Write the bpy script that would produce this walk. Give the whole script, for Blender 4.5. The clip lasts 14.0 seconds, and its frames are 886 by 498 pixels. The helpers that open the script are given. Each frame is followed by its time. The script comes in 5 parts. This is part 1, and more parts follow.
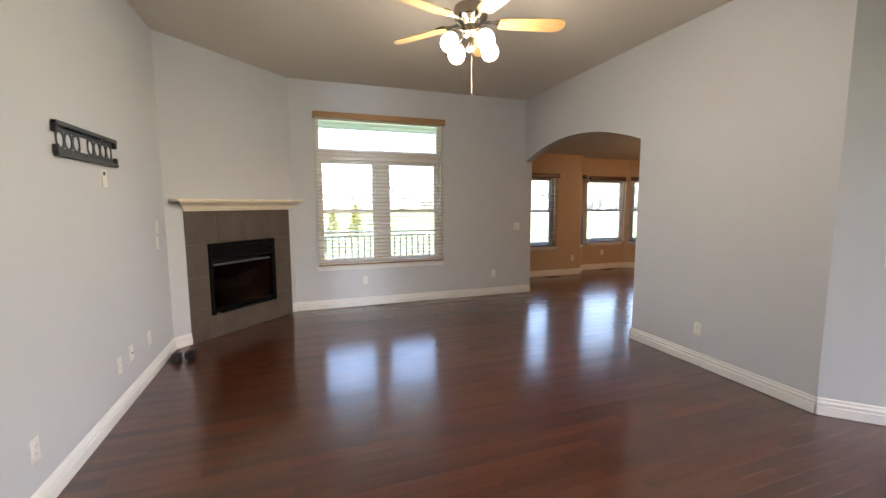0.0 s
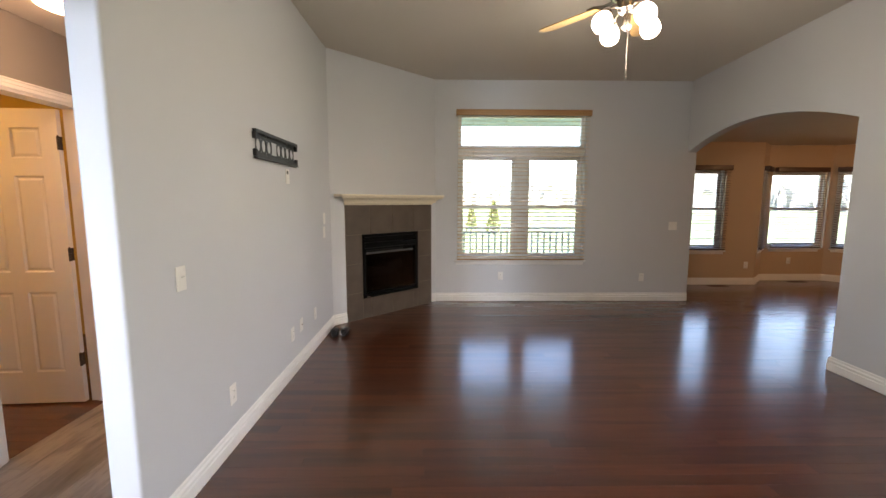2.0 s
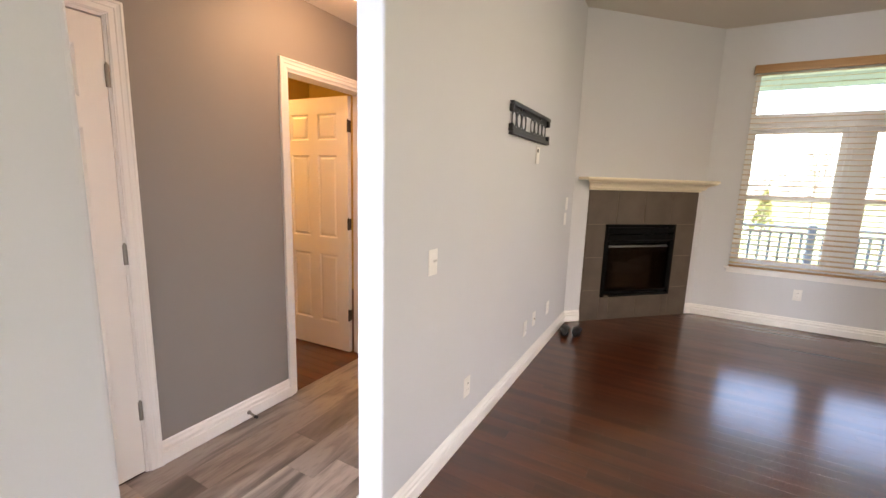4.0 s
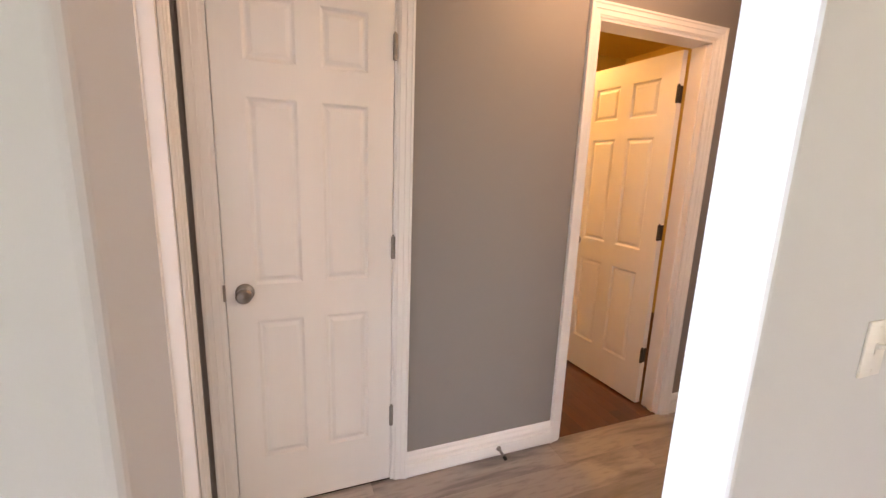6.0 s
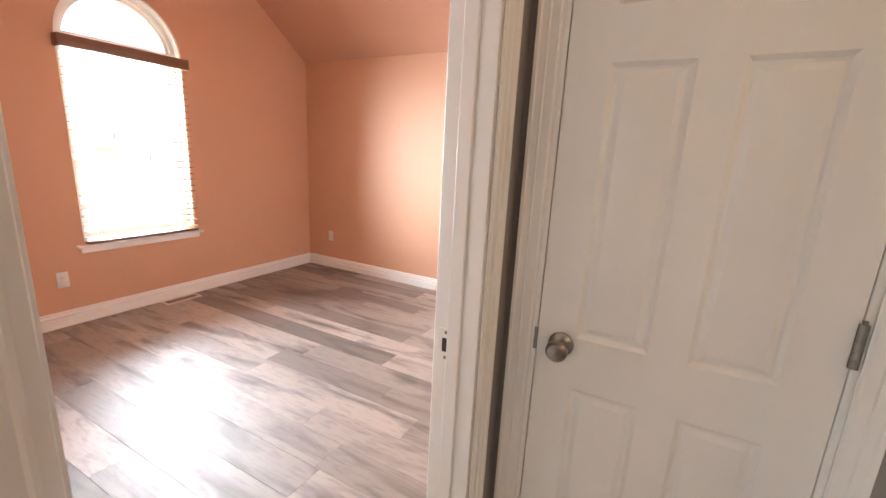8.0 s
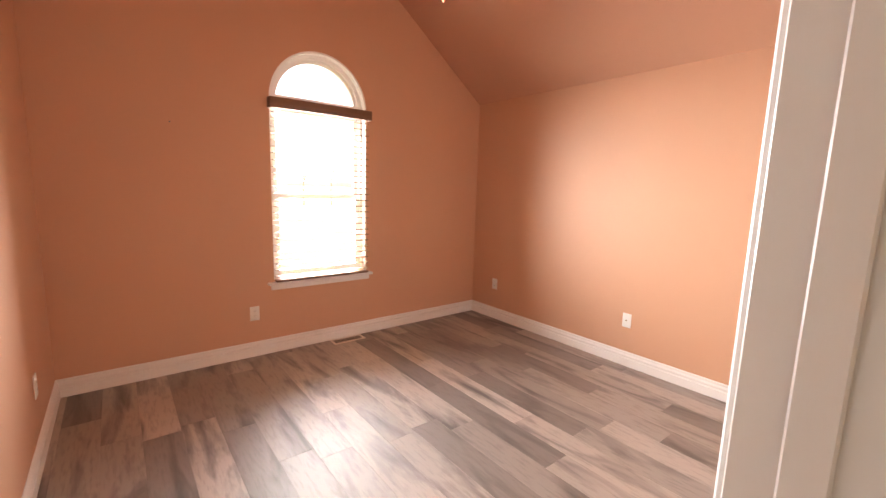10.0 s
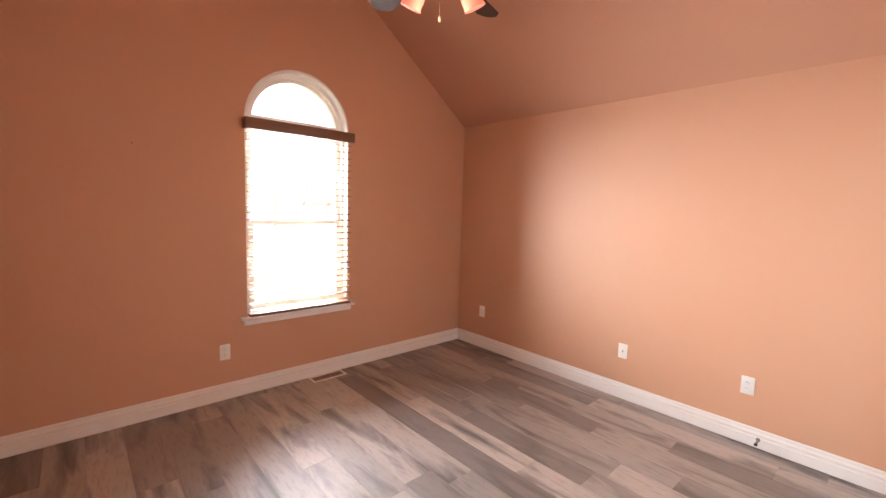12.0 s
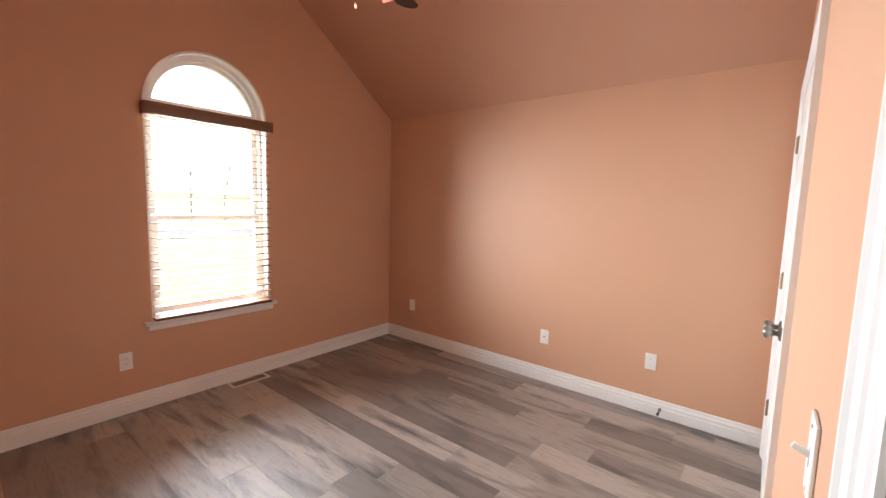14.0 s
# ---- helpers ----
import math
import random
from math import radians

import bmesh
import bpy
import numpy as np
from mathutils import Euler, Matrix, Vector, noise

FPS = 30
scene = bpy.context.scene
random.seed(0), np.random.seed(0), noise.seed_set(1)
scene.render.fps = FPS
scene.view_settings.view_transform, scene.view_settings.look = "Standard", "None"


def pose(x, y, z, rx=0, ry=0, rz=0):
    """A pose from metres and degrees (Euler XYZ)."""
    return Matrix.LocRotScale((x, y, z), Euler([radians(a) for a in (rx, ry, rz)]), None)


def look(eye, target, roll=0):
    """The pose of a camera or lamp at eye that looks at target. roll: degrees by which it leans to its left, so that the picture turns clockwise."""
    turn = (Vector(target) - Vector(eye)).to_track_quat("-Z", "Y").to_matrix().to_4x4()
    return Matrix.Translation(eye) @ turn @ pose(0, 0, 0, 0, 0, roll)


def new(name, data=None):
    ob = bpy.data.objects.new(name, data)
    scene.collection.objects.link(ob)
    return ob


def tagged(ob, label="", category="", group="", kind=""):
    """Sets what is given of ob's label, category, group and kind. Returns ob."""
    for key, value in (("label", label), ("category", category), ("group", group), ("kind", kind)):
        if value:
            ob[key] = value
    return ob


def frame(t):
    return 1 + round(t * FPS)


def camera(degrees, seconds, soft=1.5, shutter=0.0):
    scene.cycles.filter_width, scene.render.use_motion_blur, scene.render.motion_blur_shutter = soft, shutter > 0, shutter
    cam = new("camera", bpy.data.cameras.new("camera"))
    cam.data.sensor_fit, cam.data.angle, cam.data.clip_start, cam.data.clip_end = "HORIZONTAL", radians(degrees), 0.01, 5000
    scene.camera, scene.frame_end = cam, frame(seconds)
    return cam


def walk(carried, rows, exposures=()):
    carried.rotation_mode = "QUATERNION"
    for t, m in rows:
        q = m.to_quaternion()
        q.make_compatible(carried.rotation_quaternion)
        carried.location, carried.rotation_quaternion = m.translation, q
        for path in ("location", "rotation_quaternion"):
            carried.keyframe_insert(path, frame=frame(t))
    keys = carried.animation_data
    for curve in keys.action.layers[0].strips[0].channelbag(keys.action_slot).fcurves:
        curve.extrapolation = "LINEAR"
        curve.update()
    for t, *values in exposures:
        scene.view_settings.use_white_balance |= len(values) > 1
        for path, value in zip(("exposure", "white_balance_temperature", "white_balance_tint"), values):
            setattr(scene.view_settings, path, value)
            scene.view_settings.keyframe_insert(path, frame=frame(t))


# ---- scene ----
cam = camera(94.3, 14.0)
PATH = [
    (0, (1.246, 0.808, 1.459), (1.918, 2.679, 1.239), -0.11),
    (0.5, (1.249, 0.822, 1.469), (1.761, 2.742, 1.243), 0.07),
    (1, (1.243, 0.833, 1.464), (1.611, 2.786, 1.239), 0.06),
    (1.5, (1.242, 0.842, 1.456), (1.452, 2.818, 1.228), 0.06),
    (2, (1.253, 0.848, 1.446), (1.281, 2.834, 1.210), 0.14),
    (2.2, (1.251, 0.858, 1.444), (1.223, 2.843, 1.204), 0.10),
    (4.3, (0.912, 1.327, 1.432), (-0.232, 2.932, 1.089), 1.73),
    (4.5, (0.892, 1.390, 1.421), (-0.371, 2.903, 1.080), 1.70),
    (5, (0.784, 1.515, 1.403), (-0.717, 2.788, 1.046), 1.82),
    (5.5, (0.599, 1.608, 1.416), (-1.064, 2.654, 1.037), 2.10),
    (6, (0.448, 1.700, 1.394), (-1.379, 2.413, 1.002), 2.06),
    (6.5, (0.312, 1.828, 1.384), (-1.633, 2.095, 0.999), 2.99),
    (7, (0.164, 1.899, 1.413), (-1.764, 1.644, 0.944), 3.03),
    (7.5, (0.007, 1.804, 1.385), (-1.855, 1.227, 0.939), 3.63),
    (8, (-0.112, 1.739, 1.386), (-1.833, 0.823, 0.940), 2.87),
    (8.5, (-0.289, 1.659, 1.391), (-1.752, 0.364, 0.963), 2.56),
    (9, (-0.399, 1.580, 1.373), (-1.643, 0.063, 0.984), 2.58),
    (11.5, (-0.538, 1.179, 1.447), (-1.811, -0.351, 1.253), 1.71),
    (12, (-0.536, 1.169, 1.453), (-1.873, -0.306, 1.256), 1.73),
    (12.5, (-0.545, 1.170, 1.444), (-1.956, -0.233, 1.244), 1.80),
    (13, (-0.563, 1.179, 1.440), (-2.043, -0.151, 1.236), 1.81),
    (13.5, (-0.576, 1.197, 1.439), (-2.106, -0.075, 1.231), 1.68),
    (14, (-0.582, 1.208, 1.442), (-2.135, -0.035, 1.230), 1.57),
]
walk(cam, [(t, look(eye, target, roll)) for t, eye, target, roll in PATH],
     exposures=[(0, 3.68, 6500, 15), (2.2, 3.42, 6600, 16), (4.5, 3.82, 7000, 20), (6, 3.82, 7000, 20), (7, 3.78, 6700, 15), (7.6, 3.5, 6900, 15), (8, 3.32, 7000, 14), (9, 3.05, 8400, 20), (11.3, 2.85, 7800, 22), (12.2, 2.77, 7400, 19), (14, 2.45, 7100, 13)])

# ---- world and sun: bright overcast day ----
world = bpy.data.worlds.new("sky")
scene.world = world
world.use_nodes = True
wn = world.node_tree
sky = wn.nodes.new("ShaderNodeTexSky")
sky.sky_type, sky.sun_disc = "NISHITA", False
sky.sun_elevation, sky.sun_rotation = radians(48), radians(150)
sky.air_density, sky.dust_density, sky.ozone_density = 1.0, 3.0, 1.0
wn.links.new(sky.outputs[0], wn.nodes["Background"].inputs[0])
wn.nodes["Background"].inputs[1].default_value = 0.15
sun_data = bpy.data.lights.new("sun", "SUN")
sun_data.energy, sun_data.angle, sun_data.color = 1.5, radians(15), (1, 0.96, 0.9)
sun = new("sun", sun_data)
sun.matrix_world = look((0, 0, 30), (-8, 14, 0))


def lamp(name, place, watts, colour, size=0.06):
    data = bpy.data.lights.new(name, "POINT")
    data.energy, data.color, data.shadow_soft_size = watts, colour, size
    ob = new(name, data)
    ob.location = place
    return ob


# ---- materials ----
def material(name, colour, rough=0.5, metal=0.0, second=None, scale=3.0, mix=0.5, bump=0.0, bump_scale=300.0,
             stretch=(1, 1, 1), emit=0.0, coat=0.0):
    m = bpy.data.materials.new(name)
    m.use_nodes = True
    n, l = m.node_tree.nodes, m.node_tree.links
    b = n["Principled BSDF"]
    b.inputs["Base Color"].default_value = (*colour, 1)
    b.inputs["Roughness"].default_value, b.inputs["Metallic"].default_value = rough, metal
    b.inputs["Coat Weight"].default_value = coat
    if emit:
        b.inputs["Emission Color"].default_value = (*(second or colour), 1)
        b.inputs["Emission Strength"].default_value = emit
        return m
    tc, mp = n.new("ShaderNodeTexCoord"), n.new("ShaderNodeMapping")
    l.new(tc.outputs["Object"], mp.inputs[0])
    mp.inputs["Scale"].default_value = stretch
    if second:
        tx, rm, mx = n.new("ShaderNodeTexNoise"), n.new("ShaderNodeMapRange"), n.new("ShaderNodeMix")
        tx.inputs["Scale"].default_value, tx.inputs["Detail"].default_value = scale, 6
        rm.inputs["From Min"].default_value, rm.inputs["From Max"].default_value = 0.3, 0.7
        rm.inputs["To Max"].default_value = mix
        mx.data_type = "RGBA"
        mx.inputs[6].default_value, mx.inputs[7].default_value = (*colour, 1), (*second, 1)
        l.new(mp.outputs[0], tx.inputs["Vector"])
        l.new(tx.outputs[0], rm.inputs[0])
        l.new(rm.outputs[0], mx.inputs[0])
        l.new(mx.outputs[2], b.inputs["Base Color"])
    if bump:
        t2, bp = n.new("ShaderNodeTexNoise"), n.new("ShaderNodeBump")
        t2.inputs["Scale"].default_value, t2.inputs["Detail"].default_value = bump_scale, 3
        bp.inputs["Strength"].default_value, bp.inputs["Distance"].default_value = bump, 0.002
        l.new(mp.outputs[0], t2.inputs["Vector"])
        l.new(t2.outputs[0], bp.inputs["Height"])
        l.new(bp.outputs[0], b.inputs["Normal"])
    return m


def plank_material(name, dark, light, streak, rough, along, coat=0.0, grain=1.0, spread=0.5, across=14, length=1.2, ripple=0.25, spec=0.5, coat_rough=0.12, low=0.45, high=0.75):
    """Wood planks: each plank its own tone, long grain streaks along x (0) or y (1)."""
    m = bpy.data.materials.new(name)
    m.use_nodes = True
    n, l = m.node_tree.nodes, m.node_tree.links
    b = n["Principled BSDF"]
    b.inputs["Coat Weight"].default_value = coat
    b.inputs["Specular IOR Level"].default_value = spec
    b.inputs["Coat Roughness"].default_value = coat_rough
    info, geo = n.new("ShaderNodeObjectInfo"), n.new("ShaderNodeNewGeometry")
    add = n.new("ShaderNodeMath")
    add.operation = "ADD"
    l.new(info.outputs["Random"], add.inputs[0])
    l.new(geo.outputs["Random Per Island"], add.inputs[1])
    off = n.new("ShaderNodeCombineXYZ")
    k = n.new("ShaderNodeMath")
    k.operation = "MULTIPLY"
    k.inputs[1].default_value = 37.0
    l.new(add.outputs[0], k.inputs[0])
    for i in range(3):
        l.new(k.outputs[0], off.inputs[i])
    pos = n.new("ShaderNodeVectorMath")
    l.new(geo.outputs["Position"], pos.inputs[0])
    l.new(off.outputs[0], pos.inputs[1])
    mp = n.new("ShaderNodeMapping")
    mp.inputs["Scale"].default_value = (length, across, 1) if along == 0 else (across, length, 1)
    l.new(pos.outputs[0], mp.inputs[0])
    tx = n.new("ShaderNodeTexNoise")
    tx.inputs["Scale"].default_value, tx.inputs["Detail"].default_value, tx.inputs["Distortion"].default_value = 1.0, 8, 0.6
    l.new(mp.outputs[0], tx.inputs["Vector"])
    fine = n.new("ShaderNodeTexNoise")
    fine.inputs["Scale"].default_value, fine.inputs["Detail"].default_value = 7.0, 6
    l.new(mp.outputs[0], fine.inputs["Vector"])
    tone = n.new("ShaderNodeMath")
    tone.operation = "FRACT"
    l.new(add.outputs[0], tone.inputs[0])
    base = n.new("ShaderNodeMix")
    base.data_type = "RGBA"
    base.inputs[6].default_value, base.inputs[7].default_value = (*dark, 1), (*light, 1)
    sp = n.new("ShaderNodeMapRange")
    sp.inputs["To Min"].default_value, sp.inputs["To Max"].default_value = 0.5 - spread, 0.5 + spread
    l.new(tone.outputs[0], sp.inputs[0])
    l.new(sp.outputs[0], base.inputs[0])
    rm = n.new("ShaderNodeMapRange")
    rm.inputs["From Min"].default_value, rm.inputs["From Max"].default_value = low, high
    rm.inputs["To Max"].default_value = grain
    l.new(tx.outputs[0], rm.inputs[0])
    mx = n.new("ShaderNodeMix")
    mx.data_type = "RGBA"
    mx.inputs[7].default_value = (*streak, 1)
    l.new(rm.outputs[0], mx.inputs[0])
    l.new(base.outputs[2], mx.inputs[6])
    r2 = n.new("ShaderNodeMapRange")
    r2.inputs["From Min"].default_value, r2.inputs["From Max"].default_value = 0.5, 0.7
    r2.inputs["To Max"].default_value = 0.35 * grain
    l.new(fine.outputs[0], r2.inputs[0])
    m2 = n.new("ShaderNodeMix")
    m2.data_type = "RGBA"
    m2.inputs[7].default_value = (*streak, 1)
    l.new(r2.outputs[0], m2.inputs[0])
    l.new(mx.outputs[2], m2.inputs[6])
    l.new(m2.outputs[2], b.inputs["Base Color"])
    r3 = n.new("ShaderNodeMapRange")
    r3.inputs["To Min"].default_value, r3.inputs["To Max"].default_value = rough - 0.05, rough + 0.08
    l.new(tx.outputs[0], r3.inputs[0])
    l.new(r3.outputs[0], b.inputs["Roughness"])
    wave = n.new("ShaderNodeTexNoise")
    wave.inputs["Scale"].default_value = 3.5
    l.new(geo.outputs["Position"], wave.inputs["Vector"])
    bp0, bp = n.new("ShaderNodeBump"), n.new("ShaderNodeBump")
    bp0.inputs["Strength"].default_value, bp0.inputs["Distance"].default_value = ripple, 0.004
    bp.inputs["Strength"].default_value, bp.inputs["Distance"].default_value = 0.15, 0.0015
    l.new(wave.outputs[0], bp0.inputs["Height"])
    l.new(fine.outputs[0], bp.inputs["Height"])
    l.new(bp0.outputs[0], bp.inputs["Normal"])
    l.new(bp.outputs[0], b.inputs["Normal"])
    return m


M_GREY = material("grey_wall_paint", (0.565, 0.58, 0.605), 0.55, second=(0.54, 0.555, 0.58), scale=1.2, bump=0.12, bump_scale=160)
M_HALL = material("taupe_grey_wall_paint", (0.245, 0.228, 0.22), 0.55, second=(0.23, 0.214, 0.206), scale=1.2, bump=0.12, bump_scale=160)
M_CORAL = material("coral_wall_paint", (0.61, 0.342, 0.218), 0.55, second=(0.585, 0.326, 0.207), scale=1.2, bump=0.15, bump_scale=160)
# wall coral darkened: the ceiling's weaker light is put into this colour
M_CORAL_SHADE = material("coral_paint_shaded", (0.52, 0.275, 0.18), 0.7, second=(0.49, 0.26, 0.17), scale=0.9, bump=0.3, bump_scale=90)
M_TAN = material("tan_wall_paint", (0.50, 0.38, 0.26), 0.6, second=(0.48, 0.36, 0.25), scale=1.2, bump=0.12, bump_scale=160)
M_YELLOW = material("mustard_wall_paint", (0.55, 0.40, 0.10), 0.6, second=(0.52, 0.38, 0.1), scale=1.2, bump=0.12, bump_scale=160)
M_CEIL = material("ceiling_paint", (0.66, 0.62, 0.55), 0.8, second=(0.63, 0.59, 0.52), scale=0.8, bump=0.4, bump_scale=90)
M_TRIM = material("white_trim_paint", (0.80, 0.79, 0.77), 0.35, second=(0.77, 0.76, 0.74), scale=4, bump=0.05, bump_scale=60)
M_DOOR = material("white_door_paint", (0.78, 0.77, 0.74), 0.38, second=(0.75, 0.74, 0.71), scale=3, bump=0.12, bump_scale=40, stretch=(6, 6, 0.5))
M_PLATE = material("white_plastic", (0.78, 0.77, 0.74), 0.3)
M_DARKSLOT = material("dark_slot", (0.03, 0.03, 0.03), 0.6)
M_NICKEL = material("satin_nickel", (0.30, 0.27, 0.24), 0.28, 1.0, second=(0.24, 0.21, 0.19), scale=30)
M_HINGE = material("dull_nickel_hinge", (0.30, 0.28, 0.25), 0.4, 1.0, second=(0.22, 0.2, 0.18), scale=40)
M_BRONZE = material("oil_rubbed_bronze_hinge", (0.07, 0.06, 0.05), 0.45, 0.8, second=(0.05, 0.042, 0.035), scale=40)
M_BRASS = material("brass", (0.34, 0.25, 0.13), 0.35, 1.0, second=(0.22, 0.16, 0.09), scale=40)
M_IRON = material("black_iron", (0.018, 0.019, 0.021), 0.45, 0.2, second=(0.035, 0.036, 0.038), scale=20, bump=0.1, bump_scale=120)
M_BLACKGLASS = material("black_glass", (0.008, 0.008, 0.01), 0.08)
M_INSERT = material("black_insert_steel", (0.004, 0.0045, 0.005), 0.42, 0.0, second=(0.007, 0.0075, 0.008), scale=14)
# the light on the hood is put into this lighter steel
M_HOOD = material("steel_lit_tone", (0.10, 0.105, 0.115), 0.45, 0.3, second=(0.07, 0.073, 0.08), scale=14)
M_INSERT.node_tree.nodes["Principled BSDF"].inputs["Specular IOR Level"].default_value = 0.05
M_SHOE = material("black_worn_leather", (0.008, 0.008, 0.009), 0.6, second=(0.016, 0.015, 0.015), scale=30, bump=0.3, bump_scale=80)
M_SOOT = material("firebox_black", (0.006, 0.006, 0.007), 0.6, second=(0.012, 0.012, 0.012), scale=12)
M_LOG = material("grey_ceramic_log", (0.42, 0.40, 0.38), 0.9, second=(0.24, 0.21, 0.19), scale=18, bump=0.6, bump_scale=40)
M_TILE = material("brown_slate_tile", (0.10, 0.076, 0.056), 0.55, second=(0.066, 0.050, 0.038), scale=5, mix=0.9, bump=0.3, bump_scale=60)
M_GROUT = material("tan_grout", (0.17, 0.135, 0.10), 0.9, second=(0.13, 0.10, 0.075), scale=30, bump=0.3)
M_CREAM = material("cream_mantel_paint", (0.80, 0.72, 0.56), 0.4, second=(0.76, 0.68, 0.52), scale=4, bump=0.06, bump_scale=60)
M_BLIND = material("oak_blind_slat", (0.42, 0.24, 0.10), 0.45, second=(0.30, 0.16, 0.06), scale=6, mix=0.8, stretch=(0.6, 8, 8), bump=0.1, bump_scale=60)
M_BLINDL = material("pale_oak_blind_slat", (0.62, 0.46, 0.28), 0.45, second=(0.52, 0.37, 0.21), scale=6, mix=0.8, stretch=(0.6, 8, 8), bump=0.1, bump_scale=60)
M_BLINDB = material("brown_blind_slat", (0.19, 0.11, 0.052), 0.45, second=(0.14, 0.075, 0.035), scale=6, mix=0.8, stretch=(0.6, 8, 8))
M_BLINDD = material("walnut_blind_slat", (0.10, 0.05, 0.028), 0.4, second=(0.06, 0.03, 0.018), scale=6, mix=0.8, stretch=(0.6, 8, 8))
M_VALANCE = material("brown_stained_valance", (0.20, 0.105, 0.06), 0.42, second=(0.14, 0.07, 0.04), scale=6, mix=0.8, stretch=(0.6, 8, 8))
M_CORD = material("blind_cord", (0.6, 0.55, 0.45), 0.9)
M_VINYL = material("white_vinyl_window", (0.80, 0.80, 0.79), 0.35, second=(0.77, 0.77, 0.76), scale=3)
M_CHROME = material("antique_pewter", (0.32, 0.29, 0.25), 0.25, 1.0, second=(0.2, 0.18, 0.15), scale=25)
M_BLADE = material("light_oak_fan_blade", (0.50, 0.34, 0.15), 0.35, second=(0.38, 0.24, 0.09), scale=5, mix=0.8, stretch=(1, 9, 1))
M_BLADED = material("dark_walnut_fan_blade", (0.035, 0.017, 0.012), 0.4, second=(0.02, 0.01, 0.008), scale=5, stretch=(1, 9, 1))
M_BULB = material("lit_frosted_glass", (1, 0.93, 0.8), 0.4, second=(1.0, 0.90, 0.74), emit=2.0)
M_PINKBULB = material("lit_pink_glass", (0.72, 0.27, 0.22), 0.4, second=(0.70, 0.22, 0.15), emit=0.12)
M_FLOOR = plank_material("cherry_floor", (0.056, 0.0155, 0.0065), (0.112, 0.032, 0.012), (0.028, 0.0085, 0.0042), 0.34, 0, coat=1.0, grain=0.65, spread=0.32, across=10, length=0.7, ripple=0.55, spec=0.1, coat_rough=0.17)
M_FLOOR.node_tree.nodes["Principled BSDF"].inputs["Coat IOR"].default_value = 1.7
M_LVP = plank_material("grey_oak_vinyl", (0.16, 0.138, 0.122), (0.46, 0.405, 0.365), (0.062, 0.052, 0.046), 0.58, 1, coat=0.95, coat_rough=0.54, grain=1.0, spread=0.5, across=9, length=1.5, spec=1.0, low=0.49, high=0.70)
M_SUB = material("subfloor", (0.03, 0.02, 0.015), 0.9)
M_VENT = material("brown_vent", (0.07, 0.035, 0.02), 0.5)
# lawn green lifted towards pale to imitate hazy overexposure
M_GRASS_WASHED = material("lawn", (0.15, 0.21, 0.085), 0.95, second=(0.20, 0.24, 0.12), scale=0.6, mix=0.9, bump=1.0, bump_scale=30)
# foliage colour raised above real leaves to imitate washing out by bloom
M_LEAF_WASHED = material("arborvitae_leaf_washed_out", (0.17, 0.19, 0.06), 0.9, second=(0.22, 0.23, 0.08), scale=20)
M_BARK = material("bark", (0.14, 0.11, 0.09), 0.9, second=(0.09, 0.07, 0.06), scale=20)
# rail grey lightened to imitate outdoor haze
M_RAIL = material("grey_deck_rail_lightened", (0.36, 0.41, 0.48), 0.6, second=(0.31, 0.36, 0.43), scale=8)
M_DECK = material("grey_deck_board", (0.35, 0.34, 0.33), 0.7, second=(0.28, 0.27, 0.26), scale=8)
M_SIDING = material("pale_siding", (0.62, 0.62, 0.60), 0.7, second=(0.58, 0.58, 0.56), scale=2)
M_ROOF = material("roof_shingle", (0.20, 0.19, 0.18), 0.9, second=(0.15, 0.14, 0.14), scale=12)
M_GLASS = bpy.data.materials.new("window_glass")
M_GLASS.use_nodes = True
_g = M_GLASS.node_tree
_g.nodes.remove(_g.nodes["Principled BSDF"])
_t, _s, _m = _g.nodes.new("ShaderNodeBsdfTransparent"), _g.nodes.new("ShaderNodeBsdfGlossy"), _g.nodes.new("ShaderNodeMixShader")
_s.inputs["Roughness"].default_value = 0.02
_m.inputs[0].default_value = 0.05
_g.links.new(_t.outputs[0], _m.inputs[1])
_g.links.new(_s.outputs[0], _m.inputs[2])
_g.links.new(_m.outputs[0], _g.nodes["Material Output"].inputs[0])

M_SMOKED = M_GLASS.copy()
M_SMOKED.name = "smoked_fire_glass"
M_SMOKED.node_tree.nodes["Transparent BSDF"].inputs[0].default_value = (0.22, 0.22, 0.24, 1)
M_SMOKED.node_tree.nodes["Mix Shader"].inputs[0].default_value = 0.035


# ---- mesh helpers ----
def box(bm, x0, y0, z0, x1, y1, z1, m=None):
    v = [bm.verts.new((x, y, z)) for z in (z0, z1) for x, y in ((x0, y0), (x1, y0), (x1, y1), (x0, y1))]
    if m is not None:
        for p in v:
            p.co = m @ p.co
    for f in ((3, 2, 1, 0), (4, 5, 6, 7), (0, 1, 5, 4), (1, 2, 6, 5), (2, 3, 7, 6), (3, 0, 4, 7)):
        bm.faces.new([v[i] for i in f])
    return v


def rounded(bm, r=0.002, seg=2):
    bmesh.ops.recalc_face_normals(bm, faces=bm.faces)
    edges = [e for e in bm.edges if len(e.link_faces) == 2 and e.calc_face_angle(0) > 0.6]
    bmesh.ops.bevel(bm, geom=edges, offset=r, segments=seg, affect="EDGES", profile=0.5, clamp_overlap=True)
    return bm


def cyl(bm, place, r, length, axis="z", r2=None, seg=20):
    rot = {"z": Matrix(), "x": Matrix.Rotation(radians(90), 4, "Y"), "y": Matrix.Rotation(radians(-90), 4, "X")}[axis]
    bmesh.ops.create_cone(bm, cap_ends=True, segments=seg, radius1=r, radius2=r if r2 is None else r2, depth=length,
                          matrix=Matrix.Translation(place) @ rot)


